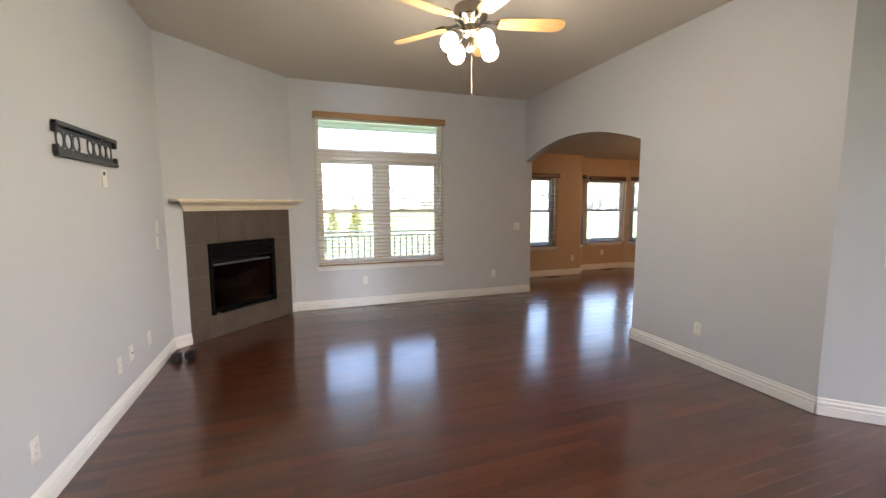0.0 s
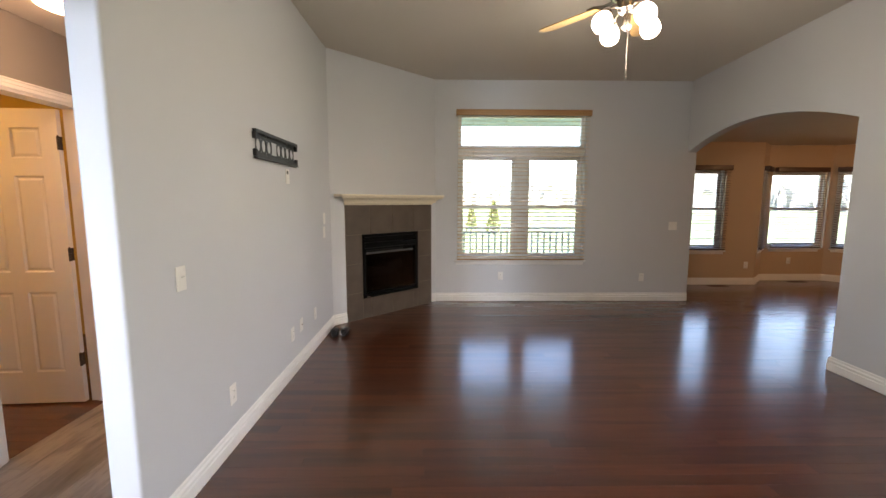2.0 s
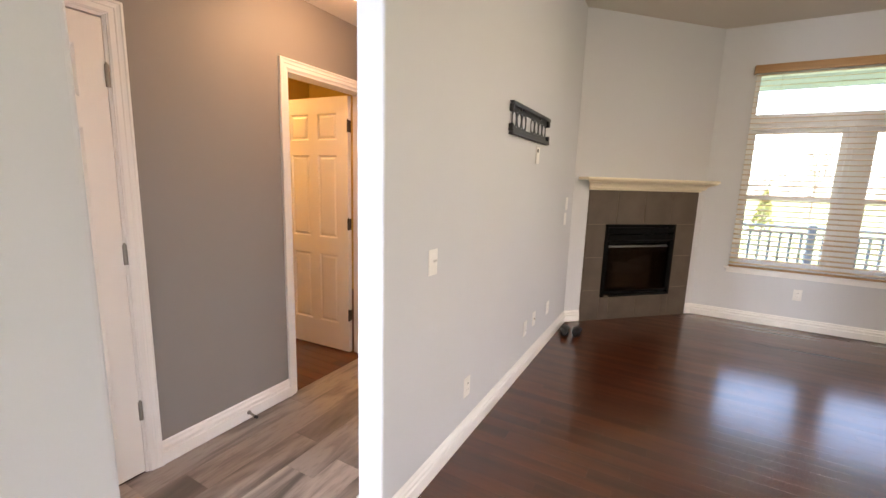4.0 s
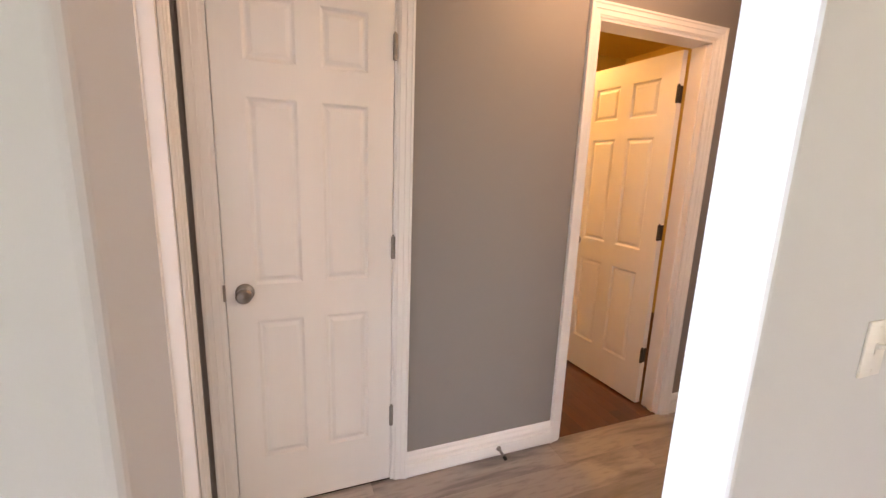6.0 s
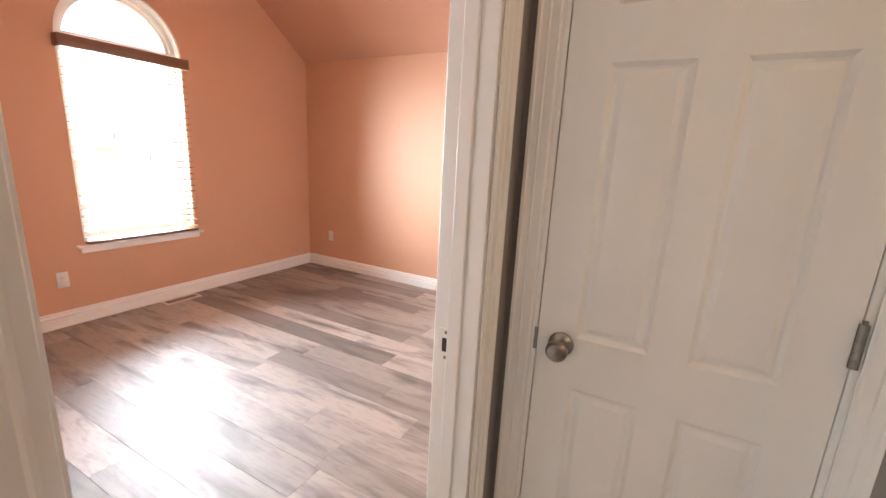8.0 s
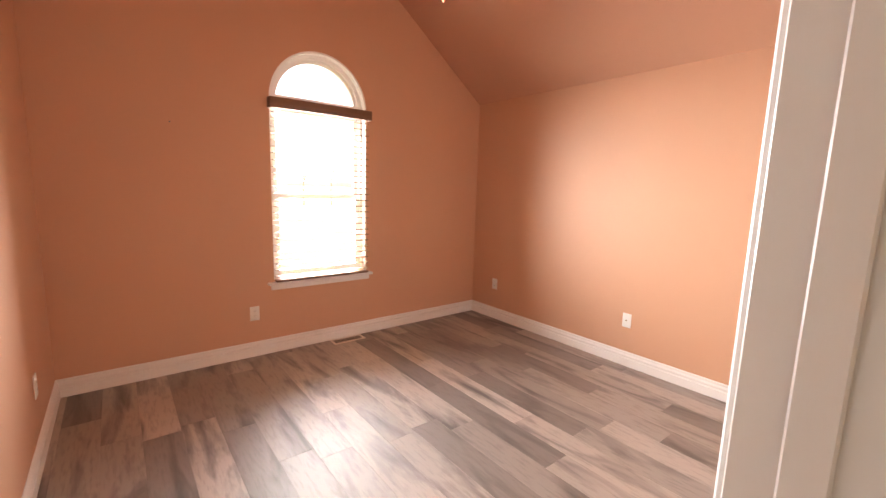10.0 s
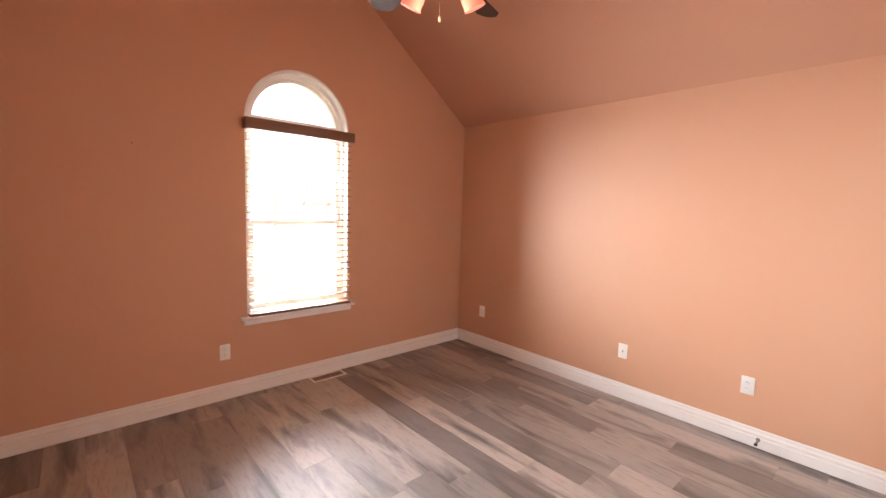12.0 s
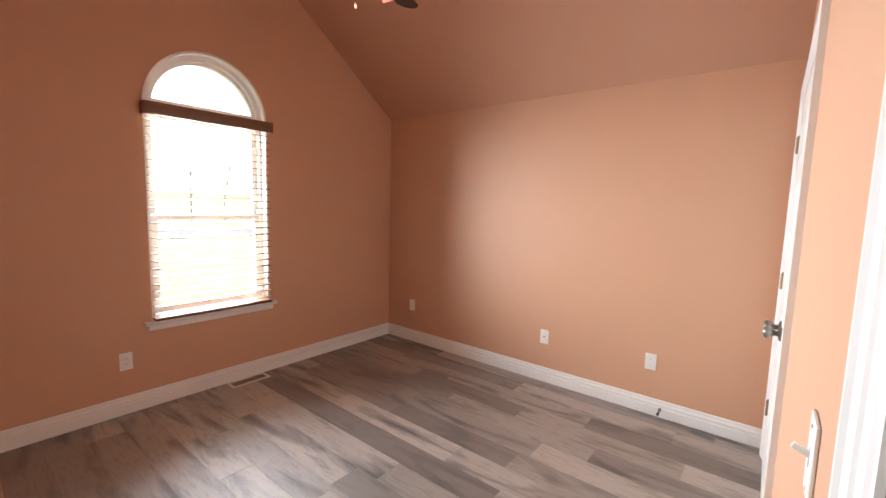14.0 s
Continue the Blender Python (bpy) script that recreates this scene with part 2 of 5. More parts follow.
def lathe(bm, profile, m=None, seg=24):
    """A turned body about local z from (radius, height) pairs."""
    m = m or Matrix()
    rings = []
    for r, z in profile:
        rings.append([bm.verts.new(m @ Vector((r * math.cos(a), r * math.sin(a), z))) for a in
                      (2 * math.pi * i / seg for i in range(seg))])
    for a, b in zip(rings, rings[1:]):
        for i in range(seg):
            bm.faces.new((a[i], a[(i + 1) % seg], b[(i + 1) % seg], b[i]))
    for ring in (rings[0], rings[-1]):
        bm.faces.new(ring)


def prism(bm, pts, y0, y1, m=None):
    """An outline of (x, z) points drawn out from y0 to y1."""
    m = m or Matrix()
    a = [bm.verts.new(m @ Vector((x, y0, z))) for x, z in pts]
    b = [bm.verts.new(m @ Vector((x, y1, z))) for x, z in pts]
    bm.faces.new(a)
    bm.faces.new(b[::-1])
    for i in range(len(pts)):
        j = (i + 1) % len(pts)
        bm.faces.new((a[j], a[i], b[i], b[j]))


def finish(name, bm, mat, smooth=False):
    bmesh.ops.recalc_face_normals(bm, faces=bm.faces)
    me = bpy.data.meshes.new(name)
    bm.to_mesh(me)
    bm.free()
    me.materials.append(mat)
    if smooth:
        me.shade_smooth()
        me.set_sharp_from_angle(angle=radians(35))
    return me


def part(name, bm, mat, parent, label="", smooth=False):
    ob = new(name, finish(name, bm, mat, smooth))
    ob.parent = parent
    if label:
        tagged(ob, label)
    return ob


def thing(name, label, category, m=None, group="", kind=""):
    ob = new(name)
    ob.empty_display_size = 0.1
    if m is not None:
        ob.matrix_basis = m
    return tagged(ob, label, category, group, kind)


def solid(name, bm, mat, label, category, kind="structure", smooth=False):
    return tagged(new(name, finish(name, bm, mat, smooth)), label, category, "", kind)


def wall_y(bm, x0, x1, y0, y1, z1, openings=(), z0=0.0):
    """A wall that runs along x, with (x0, x1, z0, z1) openings."""
    cuts = sorted(openings)
    x = x0
    for a, b, c, d in cuts:
        box(bm, x, y0, z0, a, y1, z1)
        if c > z0:
            box(bm, a, y0, z0, b, y1, c)
        if d < z1:
            box(bm, a, y0, d, b, y1, z1)
        x = b
    box(bm, x, y0, z0, x1, y1, z1)


def wall_x(bm, y0, y1, x0, x1, z1, openings=(), z0=0.0):
    y = y0
    for a, b, c, d in sorted(openings):
        box(bm, x0, y, z0, x1, a, z1)
        if c > z0:
            box(bm, x0, a, z0, x1, b, c)
        if d < z1:
            box(bm, x0, a, d, x1, b, z1)
        y = b
    box(bm, x0, y, z0, x1, y1, z1)

# ---- the plan ----
CEIL = 3.07            # living room ceiling
HALL_CEIL = 2.48
D = 6.65               # living room window wall
XR = 4.75              # living room east wall at the window corner
XW = -1.13             # hall west wall
BX0, BX1 = -3.71, -0.132   # bedroom west and east faces
BY0, BY1 = -2.045, 1.28   # bedroom south and north faces
HS = 1.40              # hall south wall face
END_N, END_S = 2.402, 1.56  # ends of the living room west wall at the hall opening
T = 0.12
XL = 0.055             # living room west wall
MIDW = 1.34            # plane where the hall and bedroom finishes meet
SLOPE, EAVE = 0.725, 2.316
XE0, XE1 = -0.122, 0.06  # wall between the living room and the bedroom

# floors: subfloor slabs, planks are laid on them at the end of the file
bm = bmesh.new()
box(bm, -0.031, -3.2, -0.2, 10.6, 9.2, -0.012)
floor = solid("floor", bm, M_SUB, "dark cherry hardwood floor of the living room", "floor")
bm = bmesh.new()
box(bm, -3.83, -2.2, -0.2, -0.032, 5.6, -0.012)
floor_b = solid("floor_bedroom", bm, M_SUB, "grey oak vinyl plank floor of hall and bedroom", "floor")

# living room walls
WX0, WX1, WZ0, WZ1 = 1.543, 3.312, 0.60, 2.63
bm = bmesh.new()
wall_y(bm, -T, XR + T, D, D + 0.15, CEIL, [(WX0, WX1, WZ0, WZ1)])
solid("wall_north", bm, M_GREY, "grey painted living room wall with tall window", "wall")
bm = bmesh.new()
box(bm, XL - 0.125, END_N, 0, XL, D, CEIL)
rounded(bm, 0.012, 3)
solid("wall_west", bm, M_GREY, "grey painted living room wall ending at the hall", "wall")
bm = bmesh.new()
box(bm, XE0, -3.2, 0, XE1, END_S, CEIL)
rounded(bm, 0.012, 3)
solid("wall_west_entry", bm, M_GREY, "grey painted wall beside the hall opening", "wall")
# diagonal chimney breast wall
CH0, CH1 = Vector((XL, 5.49, 0)), Vector((1.225, D, 0))
ch_dir = (CH1 - CH0).normalized()
ch_len = (CH1 - CH0).length
CH = Matrix.Translation(CH0) @ Matrix.Rotation(math.atan2(ch_dir.y, ch_dir.x), 4, "Z")
bm = bmesh.new()
for x0, x1, z0, z1 in ((-0.05, 0.408, 0, CEIL - 0.001), (1.303, ch_len + 0.05, 0, CEIL - 0.001), (0.408, 1.303, 0, 0.247), (0.408, 1.303, 1.035, CEIL - 0.001)):
    box(bm, x0, 0, z0, x1, 0.1, z1, CH)
solid("wall_chimney", bm, M_GREY, "grey painted diagonal chimney wall", "wall")
# east wall with a segmental arch whose far side springs from the window wall
AY0, AY1, ASPR, ARISE = 4.195, D, 2.118, 0.226
XN, YN = 4.60, 2.49    # corner of the east wall and the angled wall
XA = 4.632             # wall face at the near jamb of the arch


def east_x(y):
    return XN + (XA - XN) * (y - YN) / (AY0 - YN) if y < AY0 else XA + (XR - XA) * (y - AY0) / (AY1 - AY0)


bm = bmesh.new()
v = [bm.verts.new((x, y, z)) for z in (0, CEIL) for x, y in ((XN, YN), (XN + T, YN), (XA + T, AY0), (XA, AY0))]
for f in ((3, 2, 1, 0), (4, 5, 6, 7), (0, 1, 5, 4), (1, 2, 6, 5), (2, 3, 7, 6), (3, 0, 4, 7)):
    bm.faces.new([v[i] for i in f])
NA = 32
for i in range(NA):
    (ya, za), (yb, zb) = ((AY0 + (AY1 - AY0) * k / NA, ASPR + ARISE * (1 - (2 * k / NA - 1) ** 2)) for k in (i, i + 1))
    v = [bm.verts.new((east_x(y) + o, y, z)) for o in (0, T) for y, z in ((ya, za), (yb, zb), (yb, CEIL), (ya, CEIL))]
    bm.faces.new(v[:4])
    bm.faces.new(v[4:][::-1])
    bm.faces.new((v[0], v[4], v[5], v[1]))
    bm.faces.new((v[3], v[2], v[6], v[7]))
bmesh.ops.remove_doubles(bm, verts=bm.verts, dist=0.0005)
solid("wall_east", bm, M_GREY, "grey painted wall with an arched opening", "wall")
bm = bmesh.new()
EA = Matrix.Translation((XN, YN, 0)) @ Matrix.Rotation(radians(-45), 4, "Z")
box(bm, 0, 0, 0, 1.72, T, CEIL, EA)
solid("wall_angled", bm, M_GREY, "grey painted angled wall by the entry", "wall")
bm = bmesh.new()
wall_x(bm, -3.2, 1.85, 5.77, 5.89, CEIL, [(-2.7, 0.8, 0.3, 2.6)])
wall_y(bm, XE0, 5.77, -3.32, -3.2, CEIL, [(1.6, 2.8, 0.9, 2.2)])
solid("wall_south", bm, M_GREY, "grey painted entry walls", "wall")
bm = bmesh.new()
box(bm, -T, -3.3, CEIL, XR + 1.15, D + 0.15, CEIL + 0.15)
solid("ceiling", bm, M_CEIL, "off-white textured living room ceiling", "ceiling")

# dining room beyond the arch
DC = 2.42
DY, DB = 7.80, 8.17    # dining window wall and the back of its bay
DX0, DX1, DX2, DX3 = 6.75, 7.13, 8.28, 8.66   # corners of the bay
bm = bmesh.new()
wall_y(bm, XR + T, DX0, DY, DY + 0.15, DC, [(5.25, 6.13, 0.60, 1.98)])
box(bm, XR, D + 0.15, 0, XR + T, DY + 0.15, DC)
solid("wall_dining_north", bm, M_TAN, "tan dining room wall", "wall")
BAY = [((DX0, DY), (DX1, DB)), ((DX1, DB), (DX2, DB)), ((DX2, DB), (DX3, DY))]
bm = bmesh.new()
bay_m = []
for (xa, ya), (xb, yb) in BAY:
    L = math.hypot(xb - xa, yb - ya)
    m = Matrix.Translation((xa, ya, 0)) @ Matrix.Rotation(math.atan2(yb - ya, xb - xa), 4, "Z")
    bay_m.append((m, L))
    g0, g1 = (0.08, 0.03) if L > 1 else (0.08, 0.06)
    for x0, x1, z0, z1 in ((0, g0, 0, DC), (L - g1, L, 0, DC), (g0, L - g1, 0, 0.60), (g0, L - g1, 1.98, DC)):
        box(bm, x0, 0, z0, x1, 0.15, z1, m)
box(bm, DX3, DY, 0, 10.6, DY + 0.15, DC)
box(bm, 10.5, 1.5, 0, 10.6, 8.2, DC)
box(bm, 5.9, 1.5, 0, 10.6, 1.6, DC)
solid("wall_dining_bay", bm, M_TAN, "tan dining room bay walls", "wall")
bm = bmesh.new()
box(bm, XA + T, 1.4, DC, 10.7, AY0, DC + 0.1)
box(bm, XR + 0.002, AY0, DC, 10.7, 8.9, DC + 0.1)
solid("ceiling_dining", bm, M_CEIL, "dining room ceiling lit warm", "ceiling")

# hall
HN = 4.30
CD0, CD1 = 1.473, 2.118       # hall closet door opening
YD0, YD1 = 3.0, 3.73      # far doorway
bm = bmesh.new()
wall_x(bm, MIDW + 0.001, HN + T, XW - T, XW, HALL_CEIL, [(CD0, CD1, 0, 2.06), (YD0, YD1, 0, 2.06)])
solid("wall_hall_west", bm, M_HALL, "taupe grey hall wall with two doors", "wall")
BD0, BD1 = -0.965, -0.187     # bedroom doorway
bm = bmesh.new()
wall_y(bm, XW, XE0, MIDW, HS, HALL_CEIL, [(BD0, BD1, 0, 2.06)])
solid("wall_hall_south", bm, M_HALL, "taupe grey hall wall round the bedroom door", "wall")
bm = bmesh.new()
box(bm, XW - T, HN, 0, XL - T, HN + T, HALL_CEIL)
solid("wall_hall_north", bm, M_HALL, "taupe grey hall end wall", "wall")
bm = bmesh.new()
box(bm, XW - T, HS - 0.06, HALL_CEIL, XL - 0.001, HN + T, HALL_CEIL + 0.1)
box(bm, XL - T, END_S - 0.3, HALL_CEIL + 0.1, XL - 0.001, END_N, CEIL)
solid("ceiling_hall", bm, M_CEIL, "hall ceiling", "ceiling")
# room beyond the far doorway
bm = bmesh.new()
box(bm, -3.4, 2.7, 0, -3.3, 5.3, 2.6)
box(bm, -3.4, 2.6, 0, XW - T, 2.7, 2.6)
box(bm, -3.4, 5.2, 0, XW - T, 5.3, 2.6)
box(bm, XW - T - 0.01, HN + T, 0, XW - T + 0.05, 5.2, 2.6)
solid("wall_far_room", bm, M_YELLOW, "mustard painted walls of the far room", "wall")
bm = bmesh.new()
box(bm, -3.4, 2.6, 2.6, XW - T, 5.3, 2.7)
solid("ceiling_far_room", bm, M_YELLOW, "mustard ceiling of the far room", "ceiling")

# bedroom
RIDGE_X = -1.9
def roof_z(x):
    return EAVE + SLOPE * min(x - BX0, RIDGE_X - BX0)
BWC, BWW = -1.906, 0.42      # arched window centre and half width
BWZ0, BWS = 0.62, 2.055       # sill and spring line
bm = bmesh.new()
ZT = 3.75
arc = [(BWC + BWW * math.cos(a), BWS + BWW * math.sin(a)) for a in (math.pi * i / 32 for i in range(33))]
box(bm, BX0 - 0.15, BY0 - 0.15, 0, BWC - BWW, BY0, ZT)
box(bm, BWC + BWW, BY0 - 0.15, 0, XE0, BY0, ZT)
box(bm, BWC - BWW, BY0 - 0.15, 0, BWC + BWW, BY0, BWZ0)
for (xa, za), (xb, zb) in zip(arc, arc[1:]):
    prism(bm, [(xa, za), (xb, zb), (xb, ZT), (xa, ZT)], BY0 - 0.15, BY0)
bmesh.ops.remove_doubles(bm, verts=bm.verts, dist=0.0005)
solid("wall_bedroom_south", bm, M_CORAL, "coral painted bedroom wall with arched window", "wall")
bm = bmesh.new()
box(bm, BX0 - 0.15, BY0, 0, BX0, BY1, EAVE + 0.03)
solid("wall_bedroom_west", bm, M_CORAL, "coral painted bedroom side wall", "wall")
bm = bmesh.new()
box(bm, BX1, BY0, 0, XE0, BY1 + 0.06, ZT)
solid("wall_bedroom_east", bm, M_CORAL, "coral painted bedroom wall behind the open door", "wall")
BC0, BC1 = -3.567, -2.29     # double bedroom closet doors
bm = bmesh.new()
wall_y(bm, BX0 - 0.15, BX1, BY1, MIDW, ZT, [(BD0, BD1, 0, 2.06), (BC0, BC1, 0, 2.06)])
solid("wall_bedroom_north", bm, M_CORAL, "coral painted bedroom wall with two doors", "wall")
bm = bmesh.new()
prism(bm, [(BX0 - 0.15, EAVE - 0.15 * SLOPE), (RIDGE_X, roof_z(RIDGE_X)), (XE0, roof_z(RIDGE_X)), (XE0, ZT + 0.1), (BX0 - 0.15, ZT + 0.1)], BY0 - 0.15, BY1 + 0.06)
solid("ceiling_bedroom", bm, M_CORAL_SHADE, "coral painted vaulted bedroom ceiling, darkened as in shade", "ceiling")

# closet behind the bedroom and hall doors
bm = bmesh.new()
box(bm, BX0 - 0.15, MIDW, 0, BX0 - 0.03, 2.6, 2.6)
box(bm, BX0 - 0.03, 2.5, 0, XW - T, 2.6, 2.6)
solid("wall_closet", bm, M_HALL, "plain closet walls", "wall")
bm = bmesh.new()
box(bm, BX0 - 0.15, MIDW + 0.002, 2.48, XW - T, 2.5, 2.56)
solid("ceiling_closet", bm, M_CEIL, "plain closet ceiling", "ceiling")

# ---- lamps of the place ----
FAN = (2.38, 3.423)
BFAN = (-1.9, -0.40)
for k in range(4):
    a = radians(12 + 90 * k)
    lamp("fan_bulb_light", (FAN[0] + 0.17 * math.cos(a), FAN[1] + 0.17 * math.sin(a), 2.38), 1.4, (1, 0.86, 0.68), 0.05)
lamp("hall_bulb_light", (-0.62, 3.05, 2.32), 1.0, (1, 0.52, 0.25), 0.09)
lamp("far_room_bulb_light", (-2.4, 3.25, 2.3), 2.9, (1, 0.56, 0.18), 0.1)
lamp("dining_bulb_light", (8.0, 5.5, 2.1), 4, (1, 0.55, 0.25), 0.1)
for k in range(3):
    a = radians(45 + 120 * k)
    lamp("bedroom_bulb_light", (BFAN[0] + 0.11 * math.cos(a), BFAN[1] + 0.11 * math.sin(a), 2.38), 0.2, (1, 0.5, 0.35), 0.04)


# daylight in the opening of the arched bedroom window
data = bpy.data.lights.new("window_daylight", "AREA")
data.shape, data.size, data.size_y, data.energy, data.color = "RECTANGLE", 0.80, 1.36, 29, (0.84, 0.98, 1.12)
data.spread = radians(128)
day = new("window_daylight", data)
day.matrix_world = look((BWC, BY0 - 0.149, 1.315), (BWC, BY0 + 1, 1.315))


# ---- trim ----
def sweep(bm, profile, p0, p1, side=1):
    """A profile of (out, up) points drawn from p0 to p1 along the floor; out is to the left of the way, or right for side -1."""
    p0, p1 = Vector((*p0, 0)), Vector((*p1, 0))
    d = (p1 - p0).normalized()
    o = Vector((-d.y, d.x, 0)) * side
    a = [bm.verts.new(p0 + o * u + Vector((0, 0, z))) for u, z in profile]
    b = [bm.verts.new(p1 + o * u + Vector((0, 0, z))) for u, z in profile]
    n = len(profile)
    bm.faces.new(a)
    bm.faces.new(b[::-1])
    for i in range(n):
        bm.faces.new((a[i], a[(i + 1) % n], b[(i + 1) % n], b[i]))


BASE = [(0, 0.004), (0.018, 0.004), (0.018, 0.066), (0.010, 0.071), (0.010, 0.079), (0.0155, 0.083), (0.0155, 0.092), (0.008, 0.101),
        (0.0065, 0.110), (0.009, 0.114), (0.004, 0.122), (0, 0.123)]


def baseboard(p0, p1, side=1, label="white moulded baseboard", mat=None):
    bm = bmesh.new()
    sweep(bm, BASE, p0, p1, side)
    solid("baseboard", bm, mat or M_TRIM, label, "baseboard")


def on_chimney(u, out=0.0):
    p = CH @ Vector((u, -out, 0))
    return (p.x, p.y)


baseboard((XL, END_N), (XL, 5.49), -1)
baseboard((XL, END_N), (XL - 0.125, END_N), 1)
baseboard(on_chimney(0), on_chimney(0.178), -1)
baseboard(on_chimney(1.562), on_chimney(ch_len), -1)
baseboard((1.225, D), (XR + T, D), -1)
baseboard((XN, YN), (XA, AY0), 1)
baseboard((XA - 0.016, AY0), (XA + T, AY0), 1)
baseboard((XN, YN), (XN + 1.15, YN - 1.15), -1)
baseboard((XE1, -3.2), (XE1, END_S), -1)
baseboard((XE1 + 0.016, END_S), (XE0 - 0.016, END_S), 1)
baseboard((XE0, END_S), (XE0, HS), -1)
baseboard((XL - 0.125, END_N), (XL - 0.125, 4.3), 1)
baseboard((XW, CD1 + 0.053), (XW, YD0 - 0.053), -1)
baseboard((XW, YD1 + 0.053), (XW, HN), -1)
baseboard((XW, HN), (-0.12, HN), -1)
baseboard((XR + T, DY), (DX0, DY), -1)
for (a, b) in BAY:
    baseboard(a, b, -1)
baseboard((BX0, BY0), (BX1, BY0), 1)
baseboard((BX0, BY0), (BX0, BY1), -1)
baseboard((BX1, BY0), (BX1, BY1), 1)
baseboard((BC1 + 0.053, BY1), (BD0 - 0.053, BY1), -1)

CASE = [(0, 0), (0.058, 0), (0.058, 0.019), (0.050, 0.019), (0.046, 0.015), (0.036, 0.013), (0.030, 0.013), (0.027, 0.010),
        (0.008, 0.009), (0.004, 0.006), (0, 0.005)]


def casing_leg(bm, z0, z1, m, flip=False):
    """An upright casing, mitred at its top; local x from the opening outward, y out of the wall."""
    s = -1 if flip else 1
    a = [bm.verts.new(m @ Vector((s * u, w, z0))) for u, w in CASE]
    b = [bm.verts.new(m @ Vector((s * u, w, z1 + u))) for u, w in CASE]
    n = len(CASE)
    bm.faces.new(a)
    bm.faces.new(b[::-1])
    for i in range(n):
        bm.faces.new((a[i], a[(i + 1) % n], b[(i + 1) % n], b[i]))


def casing_head(bm, w, z, m):
    """The casing over an opening w wide; mitred at both ends."""
    a = [bm.verts.new(m @ Vector((-u, o, z + u))) for u, o in CASE]
    b = [bm.verts.new(m @ Vector((w + u, o, z + u))) for u, o in CASE]
    n = len(CASE)
    bm.faces.new(a)
    bm.faces.new(b[::-1])
    for i in range(n):
        bm.faces.new((a[i], a[(i + 1) % n], b[(i + 1) % n], b[i]))


def door_frame(name, m, w, h, depth, label, both=True, stop_at=0.045, strike=None):
    """Jambs, stops and casings; local x across the opening, y = 0 on one wall face, depth to the other."""
    fr = thing(name, label, "door frame", m, kind="structure")
    t = 0.018
    for nm, x0, x1 in (("jamb", 0, t), ("jamb", w - t, w)):
        bm = bmesh.new()
        box(bm, x0, 0.002, 0, x1, depth - 0.002, h)
        part(nm, rounded(bm, 0.0015, 1), M_TRIM, fr)
    bm = bmesh.new()
    box(bm, t, 0.002, h - t, w - t, depth - 0.002, h)
    part("head_jamb", bm, M_TRIM, fr)
    for x0, x1 in ((t, t + 0.011), (w - t - 0.011, w - t)):
        bm = bmesh.new()
        box(bm, x0, stop_at, 0, x1, stop_at + 0.034, h - t)
        part("door_stop_strip", rounded(bm, 0.002, 1), M_TRIM, fr)
    faces = [(m, 0)] + ([(m, 1)] if both else [])
    for _, far in faces:
        q = Matrix() if not far else Matrix.Translation((0, depth, 0))
        sgn = Matrix.Diagonal((1, -1 if not far else 1, 1, 1))
        r = 0.005
        for x, flip in ((r, True), (w - r, False)):
            bm = bmesh.new()
            casing_leg(bm, 0, h - r, q @ sgn @ Matrix.Translation((x, 0, 0)), flip)
            part("casing", bm, M_TRIM, fr)
        bm = bmesh.new()
        casing_head(bm, w - 2 * r, h - r, q @ sgn @ Matrix.Translation((r, 0, 0)))
        part("head_casing", bm, M_TRIM, fr)
    if strike is not None:
        bm = bmesh.new()
        x, y, z = strike
        box(bm, x, y - 0.020, z - 0.044, x + 0.002, y + 0.020, z + 0.044)
        pl = part("strike_plate", rounded(bm, 0.0008, 1), M_PLATE, fr, "painted strike plate with a dark latch hole")
        bm = bmesh.new()
        box(bm, x - 0.0005, y - 0.010, z - 0.018, x + 0.0028, y + 0.010, z + 0.018)
        part("latch_hole", bm, M_DARKSLOT, pl)
        for dz in (-0.033, 0.033):
            bm = bmesh.new()
            cyl(bm, (x + 0.002, y, z + dz), 0.0048, 0.002, "x", seg=10)
            part("screw", bm, M_HINGE, pl)
    return fr


def knob_mesh(bm, m):
    lathe(bm, [(0.0, 0), (0.032, 0.0), (0.032, 0.004), (0.026, 0.009), (0.0125, 0.012), (0.0115, 0.024), (0.016, 0.030), (0.024, 0.037),
               (0.0275, 0.046), (0.0265, 0.056), (0.020, 0.063), (0.0, 0.066)], m, 24)


